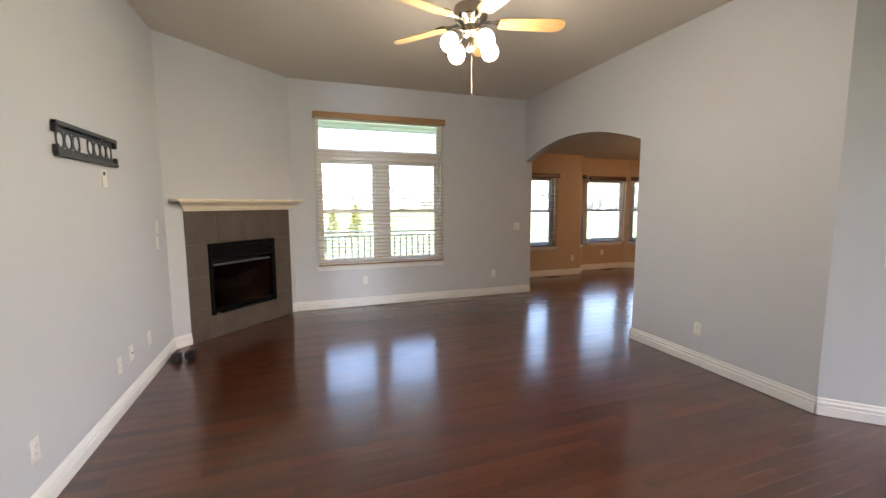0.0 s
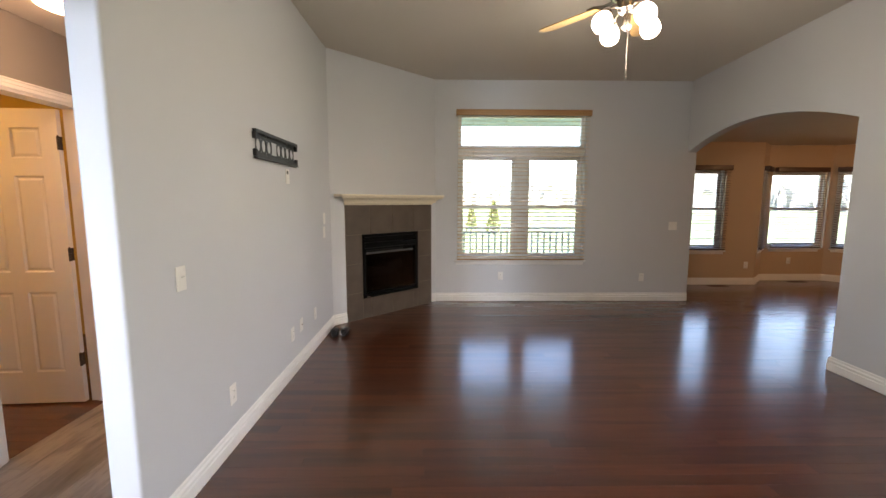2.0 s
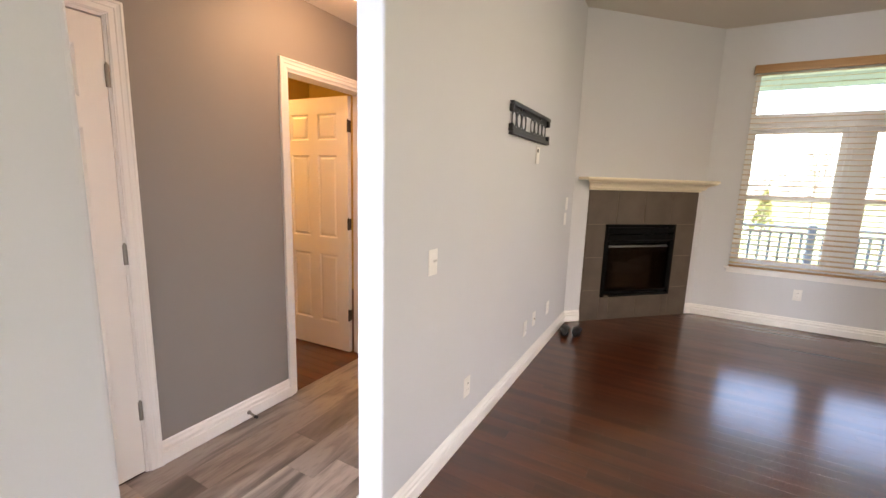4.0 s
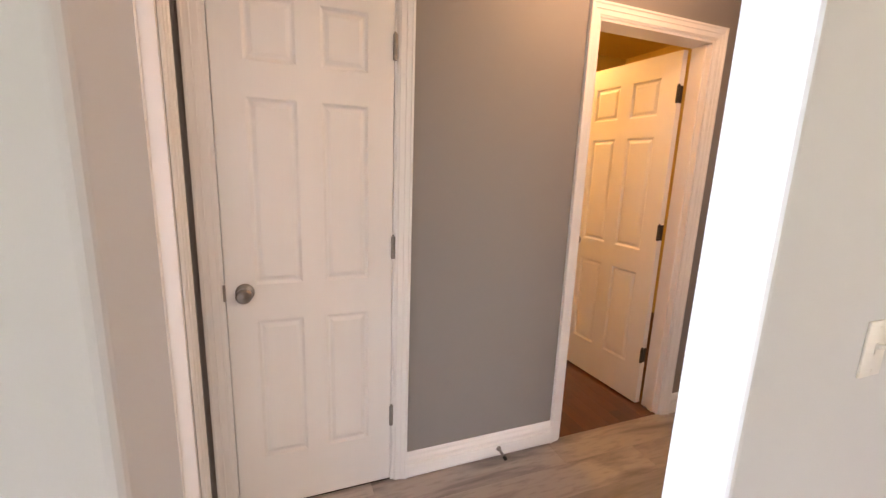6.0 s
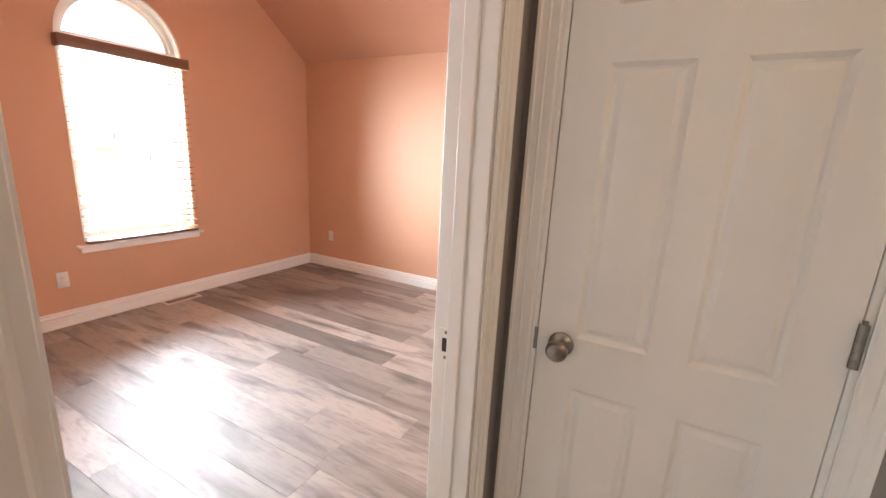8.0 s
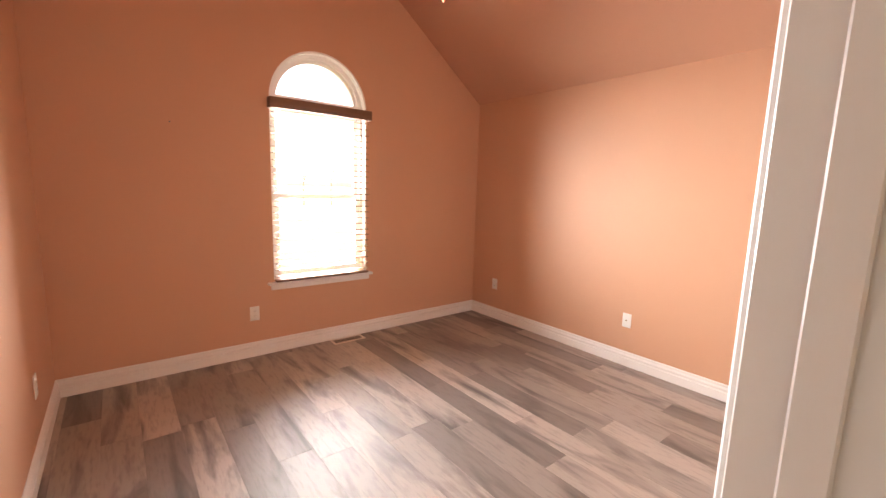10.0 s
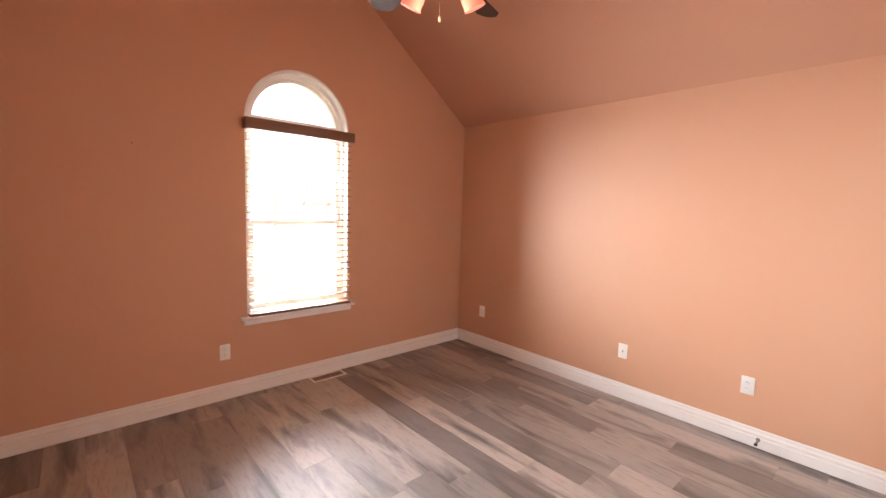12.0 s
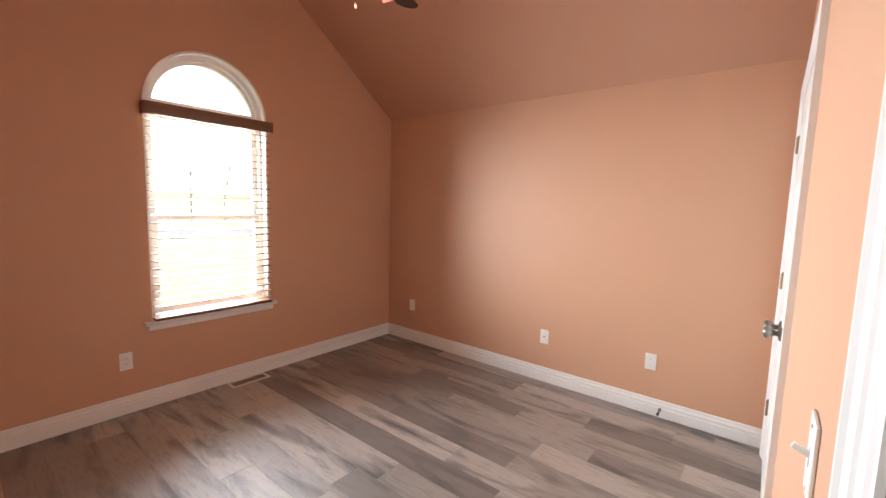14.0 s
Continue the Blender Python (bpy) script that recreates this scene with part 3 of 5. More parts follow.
def panel_door(name, m, w, h, label, knob_x=None, hinge_side="x0", hinge_y=1, group="", latch=False, mat=None, hinge_mat=None):
    """A six-panel leaf: local x from 0 to w, y from 0 to 0.035, hinge barrels at y < 0 or y > 0.035."""
    t, z0 = 0.035, 0.012
    d = thing(name, label, "door", m, group)
    mat = mat or M_DOOR
    st, mid = 0.112 * w / 0.70, 0.095 * w / 0.70
    pw = (w - 2 * st - mid) / 2
    rows = [(0.24, 0.81), (0.95, 1.60), (1.715, 1.915)]
    bm = bmesh.new()
    box(bm, 0, 0, z0, st, t, h)
    box(bm, w - st, 0, z0, w, t, h)
    zs = [z0] + [v for r in rows for v in r] + [h]
    for a, b in zip(zs[0::2], zs[1::2]):
        box(bm, st, 0, a, w - st, t, b)
    for a, b in rows:
        box(bm, st + pw, 0, a, st + pw + mid, t, b)
    leaf = part("leaf", bm, mat, d)
    for a, b in rows:
        for x in (st, st + pw + mid):
            bm = bmesh.new()
            g, k = 0.010, 0.030
            for face, sg in ((0.0, 1), (t, -1)):
                rings = []
                for off, dep in ((0, 0), (g, 0.009), (g + 0.006, 0.009), (k, 0.0025)):
                    y = face + sg * dep
                    rings.append([bm.verts.new(v) for v in ((x + off, y, a + off), (x + pw - off, y, a + off),
                                                            (x + pw - off, y, b - off), (x + off, y, b - off))])
                for r0, r1 in zip(rings, rings[1:]):
                    for i in range(4):
                        bm.faces.new((r0[i], r0[(i + 1) % 4], r1[(i + 1) % 4], r1[i]))
                bm.faces.new(rings[-1])
            part("panel", bm, mat, d)
    hx = -0.003 if hinge_side == "x0" else w + 0.003
    hy = -0.004 if hinge_y < 0 else t + 0.004
    for z in (0.325, 1.07, 1.815):
        bm = bmesh.new()
        for i in range(5):
            cyl(bm, (hx, hy, z - 0.036 + 0.018 * i), 0.0085, 0.0172, "z", seg=12)
        cyl(bm, (hx, hy, z + 0.048), 0.0045, 0.008, "z", seg=10)
        s = 1 if hinge_side == "x0" else -1
        y0, y1 = (hy, hy + 0.034) if hinge_y < 0 else (hy - 0.034, hy)
        xa, xb = sorted((hx - s * 0.001, hx + s * 0.0025))
        box(bm, xa, y0, z - 0.044, xb, y1, z + 0.044)
        part("hinge", bm, hinge_mat or M_HINGE, d, "dull nickel butt hinge", smooth=True)
    if knob_x is not None:
        bm = bmesh.new()
        knob_mesh(bm, Matrix.Translation((knob_x, 0, 0.925)) @ Matrix.Rotation(radians(90), 4, "X"))
        part("knob", bm, M_NICKEL, d, "round satin nickel knob", smooth=True)
        bm = bmesh.new()
        knob_mesh(bm, Matrix.Translation((knob_x, t, 0.925)) @ Matrix.Rotation(radians(-90), 4, "X"))
        part("knob", bm, M_NICKEL, d, "round satin nickel knob", smooth=True)
        ex = w if knob_x > w / 2 else 0
        bm = bmesh.new()
        box(bm, ex - 0.0015, t / 2 - 0.0125, 0.896, ex + 0.0015, t / 2 + 0.0125, 0.954)
        cyl(bm, (ex, t / 2, 0.925), 0.009, 0.018, "x", seg=12)
        # white stands in for the bright reflection on the bedroom latch plate
        part("latch", bm, M_PLATE if latch else M_HINGE, d, "latch face plate on the door edge")
    return d


# hall closet: closed door, hinges on the north side
m = Matrix.Translation((XW, CD0, 0)) @ Matrix.Rotation(radians(90), 4, "Z")
door_frame("door_frame_closet", m, CD1 - CD0, 2.06, T, "white painted casing of the hall closet", both=False)
panel_door("closet_door", Matrix.Translation((XW - 0.001, CD0 + 0.021, 0)) @ Matrix.Rotation(radians(90), 4, "Z"),
           CD1 - CD0 - 0.042, 2.035, "closed white six-panel closet door in the hall", knob_x=0.062, hinge_side="x1", hinge_y=-1)
bm = bmesh.new()
box(bm, XW - 0.004, CD0 + 0.012, 0.895, XW + 0.002, CD0 + 0.0205, 0.955)
tagged(new("closet_strike", finish("closet_strike", bm, M_HINGE)), "dark strike lip on the closet jamb", "strike plate")
# far doorway: open door standing in the far room
m = Matrix.Translation((XW, YD0, 0)) @ Matrix.Rotation(radians(90), 4, "Z")
door_frame("door_frame_far", m, YD1 - YD0, 2.06, T, "white painted casing of the far doorway", stop_at=0.03)
panel_door("far_door", Matrix.Translation((XW - T - 0.010, YD1 - 0.026, 0)) @ Matrix.Rotation(radians(183.5), 4, "Z"),
           0.69, 2.035, "open white six-panel door glowing in warm lamp light", knob_x=0.69 - 0.062, hinge_side="x0", hinge_y=1, hinge_mat=M_BRONZE)
# bedroom doorway and its open door
m = Matrix.Translation((BD0, BY1, 0))
door_frame("door_frame_bedroom", m, BD1 - BD0, 2.06, HS - BY1, "white painted casing of the bedroom doorway", stop_at=0.042, strike=(0.0175, 0.036, 0.93))
panel_door("bedroom_door", Matrix.Translation((BD1 - 0.019, BY1 - 0.004, 0)) @ Matrix.Rotation(radians(-91.5), 4, "Z") @ Matrix.Translation((0, -0.035, 0)),
           0.735, 2.035, "open white six-panel bedroom door with nickel knob", knob_x=0.735 - 0.062, hinge_side="x0", hinge_y=1, latch=True)
# bedroom closet door, closed
m = Matrix.Translation((BC0, BY1, 0))
door_frame("door_frame_bedroom_closet", m, BC1 - BC0, 2.06, 0.06, "white painted casing of the bedroom closet", both=False, stop_at=0.042)
CLW = (BC1 - BC0 - 0.045) / 2
panel_door("bedroom_closet_door", Matrix.Translation((BC0 + 0.021, BY1 - 0.004, 0)), CLW, 2.035,
           "closed white six-panel closet door with brass hinges", knob_x=CLW - 0.062, hinge_side="x0", hinge_y=-1, group="bedroom closet doors", hinge_mat=M_BRASS)
panel_door("bedroom_closet_door", Matrix.Translation((BC1 - 0.021 - CLW, BY1 - 0.004, 0)), CLW, 2.035,
           "closed white six-panel closet door with brass hinges", knob_x=0.062, hinge_side="x1", hinge_y=-1, group="bedroom closet doors", hinge_mat=M_BRASS)


# ---- wall plates, vents and door stops ----
def plate(name, m, label, category, kind_of, group="", gangs=1):
    """Local x across, z up, -y out of the wall."""
    d = thing(name, label, category, m, group)
    bm = bmesh.new()
    wide = 0.036 + 0.023 * (gangs - 1)
    box(bm, -wide, -0.006, -0.058, wide, 0, 0.058)
    part("plate", rounded(bm, 0.003, 2), M_PLATE, d, smooth=True)
    if kind_of == "outlet":
        for z in (-0.02, 0.02):
            bm = bmesh.new()
            lathe(bm, [(0, 0), (0.0165, 0), (0.0165, 0.0025), (0.015, 0.0035), (0, 0.0035)],
                  Matrix.Translation((0, -0.006, z)) @ Matrix.Rotation(radians(90), 4, "X"), 20)
            r = part("receptacle", bm, M_PLATE, d)
            for x, hh in ((-0.006, 0.008), (0.006, 0.0065)):
                bm = bmesh.new()
                box(bm, x - 0.0011, -0.0102, z - hh / 2 + 0.002, x + 0.0011, -0.0092, z + hh / 2 + 0.002)
                part("slot", bm, M_DARKSLOT, r)
    elif kind_of == "switch":
        for gx in (0.046 * (k - (gangs - 1) / 2) for k in range(gangs)):
            bm = bmesh.new()
            box(bm, gx - 0.0055, -0.0075, -0.012, gx + 0.0055, -0.005, 0.012)
            part("switch_bezel", bm, M_PLATE, d)
            bm = bmesh.new()
            box(bm, -0.004, -0.021, -0.004, 0.004, 0, 0.005, Matrix.Translation((gx, -0.006, 0.003)) @ Matrix.Rotation(radians(-25), 4, "X"))
            part("toggle", rounded(bm, 0.001, 1), M_PLATE, d)
    elif kind_of == "jack":
        bm = bmesh.new()
        cyl(bm, (0, -0.009, 0), 0.0055, 0.008, "y", seg=12)
        part("jack", bm, M_BRASS, d)
    for z in ((0.0,) if kind_of == "outlet" else (-0.045, 0.045)):
        bm = bmesh.new()
        cyl(bm, (0, -0.0062, z), 0.003, 0.002, "y", seg=10)
        part("screw", bm, M_PLATE, d)
    return d


def facing(x, y, z, turn):
    """turn: degrees; 0 faces -y, 90 faces +x, -90 faces -x, 180 faces +y."""
    return pose(x, y, z, 0, 0, turn)


OUT = "white duplex outlet low on the wall"
for place, lab in (((XL, 3.157, 0.315, 90), OUT), ((XL, 4.16, 0.34, 90), OUT), ((XL, 4.79, 0.342, 90), OUT),
                   ((2.158, D, 0.368, 0), OUT), ((4.195, D, 0.348, 0), OUT), ((4.617, 3.417, 0.335, -89), OUT),
                   ((BX0, -1.689, 0.386, 90), OUT), ((BX0, 0.615, 0.383, 90), OUT), ((-1.328, BY0, 0.359, 180), OUT),
                   ((6.584, DY, 0.345, 0), OUT), ((7.645, DB, 0.37, 0), OUT), ((BX1, -1.35, 0.37, -90), OUT)):
    plate("wall_outlet", facing(*place), lab, "outlet", "outlet", "wall outlets")
plate("cable_jack", facing(XL, 4.38, 0.355, 90), "small white cable jack plate", "jack", "jack")
plate("cable_jack", facing(BX0, -0.191, 0.381, 90), "white cable jack plate on coral wall", "jack", "jack")
plate("light_switch", facing(XL, 2.752, 1.08, 90), "white toggle light switch on grey wall", "switch", "switch", "light switches")
plate("light_switch", facing(4.603, D, 1.09, 0), "white double toggle switch by the arch", "switch", "switch", "light switches", 2)
plate("light_switch", facing(-1.32, BY1, 1.11, 0), "white toggle light switch beside the bedroom door", "switch", "switch", "light switches")
plate("light_switch", EA @ pose(0.30, 0, 1.10), "white light switch on the angled entry wall", "switch", "switch", "light switches")
plate("blank_plate", facing(XL, 5.215, 1.251, 90), "white blank plate above another by the fireplace", "wall plate", "blank")
plate("blank_plate", facing(XL, 5.195, 1.108, 90), "white blank plate by the fireplace", "wall plate", "blank")
d = thing("cable_pass_plate", "white recessed cable plate under the television mount", "wall plate", facing(XL, 4.19, 1.63, 90))
bm = bmesh.new()
for x0, z0, x1, z1 in ((-0.036, -0.058, -0.02, 0.058), (0.02, -0.058, 0.036, 0.058), (-0.02, -0.058, 0.02, 0.02), (-0.02, 0.045, 0.02, 0.058)):
    box(bm, x0, -0.005, z0, x1, 0, z1)
part("plate", bm, M_PLATE, d)
bm = bmesh.new()
box(bm, -0.02, -0.002, 0.02, 0.02, -0.0005, 0.045)
part("cable_hole", bm, M_DARKSLOT, d)


def door_stop(m, label):
    """A spring stop; local -y out of the baseboard."""
    d = thing("door_stop", label, "door stop", m)
    bm = bmesh.new()
    cyl(bm, (0, -0.003, 0), 0.012, 0.006, "y", seg=16)
    part("base", bm, M_HINGE, d)
    bm = bmesh.new()
    for i in range(12):
        cyl(bm, (0, -0.008 - 0.0045 * i, -0.0006 * i), 0.0065, 0.0032, "y", seg=12)
    cyl(bm, (0, -0.034, -0.003), 0.004, 0.056, "y", seg=10)
    part("spring", bm, M_HINGE, d)
    bm = bmesh.new()
    cyl(bm, (0, -0.067, -0.007), 0.009, 0.014, "y", seg=14)
    part("rubber_tip", bm, M_IRON, d, "dark rubber tip")
    return d


door_stop(facing(XW + 0.016, 2.64, 0.045, 90), "spring door stop on the hall baseboard")
door_stop(facing(BX0 + 0.016, 0.70, 0.06, 90), "spring door stop on the bedroom baseboard")


def register(m, w, dp, mat, slot_mat, label):
    """A floor register lying on the floor."""
    d = thing("floor_register", label, "floor vent", m)
    bm = bmesh.new()
    for x0, y0, x1, y1 in ((-w / 2, -dp / 2, w / 2, -dp / 2 + 0.018), (-w / 2, dp / 2 - 0.018, w / 2, dp / 2),
                           (-w / 2, -dp / 2 + 0.018, -w / 2 + 0.018, dp / 2 - 0.018), (w / 2 - 0.018, -dp / 2 + 0.018, w / 2, dp / 2 - 0.018)):
        box(bm, x0, y0, 0, x1, y1, 0.005)
    part("frame", bm, mat, d)
    n = int((w - 0.036) / 0.012)
    for i in range(n):
        x = -w / 2 + 0.018 + (w - 0.036) * (i + 0.5) / n
        bm = bmesh.new()
        box(bm, x - 0.0022, -dp / 2 + 0.018, 0.0005, x + 0.0022, dp / 2 - 0.018, 0.0042)
        part("louvre", bm, mat if slot_mat is None else slot_mat, d)
    bm = bmesh.new()
    box(bm, -w / 2 + 0.018, -dp / 2 + 0.018, -0.001, w / 2 - 0.018, dp / 2 - 0.018, 0.0004)
    part("duct", bm, M_DARKSLOT, d)
    return d


M_REG = material("beige_register", (0.84, 0.76, 0.68), 0.4, second=(0.8, 0.72, 0.64), scale=20)
M_REGD = material("taupe_louvre", (0.34, 0.28, 0.24), 0.5)
register(pose(-2.10, -1.965, 0.001, 0, 0, 0), 0.30, 0.115, M_REG, M_REGD, "beige floor register under the arched window")
register(pose(2.432, 6.57, 0.001), 0.30, 0.115, M_VENT, None, "brown floor register under the living room window")
register(pose(6.05, DY - 0.1, 0.001), 0.30, 0.115, M_VENT, None, "brown floor register in the dining room")
register(pose(7.75, DB - 0.1, 0.001), 0.30, 0.115, M_VENT, None, "brown floor register in the dining bay")

bm = bmesh.new()
lathe(bm, [(0, 0), (0.006, 0), (0.006, 0.001), (0.0035, 0.004), (0, 0.0045)], Matrix.Translation((-0.833, BY0, 1.797)) @ Matrix.Rotation(radians(-90), 4, "X"), 12)
tagged(new("nail", finish("nail", bm, M_HINGE)), "small nail stuck in the coral wall", "nail")

# ---- windows and blinds ----
def frame_rect(bm, x0, x1, z0, z1, w, y0, y1):
    box(bm, x0, y0, z0, x0 + w, y1, z1)
    box(bm, x1 - w, y0, z0, x1, y1, z1)
    box(bm, x0 + w, y0, z0, x1 - w, y1, z0 + w)
    box(bm, x0 + w, y0, z1 - w, x1 - w, y1, z1)


def glass(parent, x0, x1, z0, z1, y):
    bm = bmesh.new()
    box(bm, x0, y - 0.002, z0, x1, y + 0.002, z1)
    g = part("pane", bm, M_GLASS, parent)
    g.visible_shadow = False
    return g


def sash_window(win, x0, x1, z0, z1, rail):
    """A double-hung pair in an opening; local y from 0 (room) to 0.15 (outside)."""
    f = 0.035
    bm = bmesh.new()
    frame_rect(bm, x0, x1, z0, z1, f, 0.06, 0.14)
    part("window_frame", bm, M_VINYL, win)
    for a, b, y in ((z0 + f, rail + 0.02, 0.075), (rail - 0.02, z1 - f, 0.105)):
        bm = bmesh.new()
        frame_rect(bm, x0 + f, x1 - f, a, b, 0.042, y, y + 0.028)
        s = part("sash", bm, M_VINYL, win)
        glass(s, x0 + f + 0.042, x1 - f - 0.042, a + 0.042, b - 0.042, y + 0.014)
    for x in (x0 + (x1 - x0) * 0.3, x0 + (x1 - x0) * 0.7):
        bm = bmesh.new()
        box(bm, x - 0.03, 0.062, rail + 0.02, x + 0.03, 0.09, rail + 0.032)
        cyl(bm, (x, 0.07, rail + 0.036), 0.012, 0.012, "z", seg=12)
        part("sash_lock", bm, M_PLATE, win)


def sill(win, x0, x1, z, out=0.045, mat=None):
    bm = bmesh.new()
    box(bm, x0 - 0.05, -out, z - 0.022, x1 + 0.05, 0.06, z)
    part("window_sill", rounded(bm, 0.006, 2), mat or M_TRIM, win, smooth=True)
    bm = bmesh.new()
    box(bm, x0 - 0.025, -0.016, z - 0.065, x1 + 0.025, 0, z - 0.022)
    part("apron", rounded(bm, 0.003, 1), mat or M_TRIM, win)


def blind(m, x0, x1, z0, z1, label, mat, mat_trim, pitch=0.052, tilt=0, out=-0.035, valance_h=0.08, cords=3, wand=True):
    """A slatted blind: valance, slats, bottom rail, ladder cords; local y = 0 on the wall face, -y into the room."""
    d = thing("window_blind", label, "blind", m, "window blinds")
    bm = bmesh.new()
    box(bm, x0 - 0.02, out - 0.045, z1 - valance_h, x1 + 0.02, out - 0.03, z1)
    box(bm, x0 - 0.02, out - 0.03, z1 - valance_h, x0 - 0.006, 0, z1)
    box(bm, x1 + 0.006, out - 0.03, z1 - valance_h, x1 + 0.02, 0, z1)
    part("valance", rounded(bm, 0.003, 2), mat_trim, d, smooth=True)
    bm = bmesh.new()
    box(bm, x0, out - 0.025, z1 - 0.045, x1, out + 0.025, z1 - 0.005)
    part("head_rail", bm, mat_trim, d)
    bm = bmesh.new()
    n = 4
    for i in range(n):
        ya, yb = -0.025 + 0.05 * i / n, -0.025 + 0.05 * (i + 1) / n
        za, zb = (0.0025 * (1 - (y / 0.025) ** 2) for y in (ya, yb))
        v = [bm.verts.new(p) for p in ((x0, ya, za), (x1, ya, za), (x1, yb, zb), (x0, yb, zb), (x0, ya, za - 0.003), (x1, ya, za - 0.003),
                                       (x1, yb, zb - 0.003), (x0, yb, zb - 0.003))]
        for f in ((0, 1, 2, 3), (7, 6, 5, 4), (0, 4, 5, 1), (2, 6, 7, 3), (1, 5, 6, 2), (3, 7, 4, 0)):
            bm.faces.new([v[k] for k in f])
    me = finish("slat", bm, mat)
    z = z0 + 0.045
    rnd = random.Random(int(abs(x0 * 100) + z1 * 10))
    while z < z1 - valance_h + 0.03:
        s = new("slat", me)
        s.parent = d
        s.matrix_basis = pose(0, out, z, tilt + rnd.uniform(-2, 2), rnd.uniform(-0.08, 0.08), 0)
        z += pitch
    bm = bmesh.new()
    box(bm, x0, out - 0.025, z0, x1, out + 0.025, z0 + 0.018)
    part("bottom_rail", rounded(bm, 0.003, 1), mat_trim, d)
    for i in range(cords):
        x = x0 + (x1 - x0) * (0.12 + 0.76 * i / max(1, cords - 1))
        bm = bmesh.new()
        for y in (out - 0.027, out + 0.027):
            cyl(bm, (x, y, (z0 + z1) / 2), 0.0011, z1 - z0 - 0.03, "z", seg=6)
        part("ladder_cord", bm, M_CORD, d)
    return d


# living room window
WM = Matrix.Translation((0, D, 0))
win = thing("window_1", "tall white window with transom over two sashes", "window", WM, kind="structure")
TR = 2.13
bm = bmesh.new()
frame_rect(bm, WX0, WX1, TR + 0.03, WZ1, 0.045, 0.06, 0.14)
part("transom_frame", bm, M_VINYL, win)
glass(win, WX0 + 0.045, WX1 - 0.045, TR + 0.075, WZ1 - 0.045, 0.1)
bm = bmesh.new()
box(bm, WX0, 0.04, TR - 0.045, WX1, 0.15, TR + 0.03)
part("transom_bar", bm, M_VINYL, win)
MX = 2.432
bm = bmesh.new()
box(bm, MX - 0.05, 0.04, WZ0, MX + 0.05, 0.15, TR - 0.045)
part("mullion", bm, M_VINYL, win)
sash_window(win, WX0, MX - 0.05, WZ0, TR - 0.045, 1.355)
sash_window(win, MX + 0.05, WX1, WZ0, TR - 0.045, 1.355)
sill(win, WX0, WX1, 0.60)
blind(WM, 1.533, 3.338, 0.605, 2.667, "oak slatted blind lowered over the tall window, slats open", M_BLINDL, M_BLIND, pitch=0.052, tilt=10, cords=4)

# bedroom window
BM = Matrix.Translation((0, BY0, 0)) @ Matrix.Rotation(radians(180), 4, "Z")
win = thing("window_2", "white arched window with a double-hung sash below", "window", BM, kind="structure")
bx0, bx1 = -BWC - BWW, -BWC + BWW
sash_window(win, bx0, bx1, BWZ0 - 0.02, BWS + 0.0, 1.31)
bm = bmesh.new()
def half_ring(bm, r0, r1, y0, y1, cx, cz, n=36):
    for i in range(n):
        a, b = (math.pi * k / n for k in (i, i + 1))
        q = []
        for r in (r0, r1):
            for ang in (a, b):
                for y in (y0, y1):
                    q.append(bm.verts.new((cx + r * math.cos(ang), y, cz + r * math.sin(ang))))
        for f in ((0, 2, 3, 1), (4, 5, 7, 6), (0, 4, 6, 2), (1, 3, 7, 5)):
            bm.faces.new([q[k] for k in f])
    bmesh.ops.remove_doubles(bm, verts=bm.verts, dist=0.0003)
half_ring(bm, BWW - 0.05, BWW - 0.001, 0.06, 0.14, -BWC, BWS)
part("arch_frame", bm, M_VINYL, win)
bm = bmesh.new()
half_ring(bm, BWW - 0.016, BWW - 0.001, 0.001, 0.06, -BWC, BWS)
part("arch_lining", bm, M_TRIM, win, "white painted reveal of the arch")
for x0, x1 in ((bx0, bx0 + 0.014), (bx1 - 0.014, bx1)):
    bm = bmesh.new()
    box(bm, x0, 0.001, 0.601, x1, 0.06, BWS)
    part("side_lining", bm, M_TRIM, win)
bm = bmesh.new()
half_ring(bm, BWW - 0.075, BWW - 0.05, 0.085, 0.125, -BWC, BWS)
part("arch_sash", bm, M_VINYL, win)
bm = bmesh.new()
box(bm, bx0, 0.05, BWS - 0.01, bx1, 0.145, BWS + 0.045)
part("arch_bar", bm, M_VINYL, win)
bm = bmesh.new()
rr = BWW - 0.07
prism(bm, [(-BWC + rr * math.cos(math.pi * i / 30), BWS + 0.02 + rr * math.sin(math.pi * i / 30)) for i in range(31)], 0.1, 0.104)
part("pane", bm, M_GLASS, win).visible_shadow = False
sill(win, bx0, bx1, 0.60)
blind(BM, bx0 + 0.005, bx1 - 0.005, 0.605, 2.056, "brown slatted wooden blind lowered over the arched window", M_BLINDB, M_VALANCE, pitch=0.052, tilt=4, cords=2)

# dining room windows
def plain_window(name, m, x0, x1, label, b0, b1):
    w = thing(name, label, "window", m, kind="structure")
    sash_window(w, x0, x1, 0.60, 1.98, 1.31)
    sill(w, b0 + 0.02, b1 - 0.02, 0.60)
    blind(m, b0, b1, 0.61, 2.035, "dark walnut slatted blind with open slats", M_BLINDD, M_BLINDD, pitch=0.042, tilt=10, cords=2)


plain_window("window_3", Matrix.Translation((0, DY, 0)), 5.25, 6.13, "white sash window in the dining room", 5.22, 6.16)
for i, (m, L) in enumerate(bay_m):
    g0, g1 = (0.08, 0.03) if L > 1 else (0.08, 0.06)
    plain_window("window_%d" % (4 + i), m, g0, L - g1, "white sash window in the dining bay", *((0.14, L - 0.13) if L > 1 else (0.09, L - 0.07)))

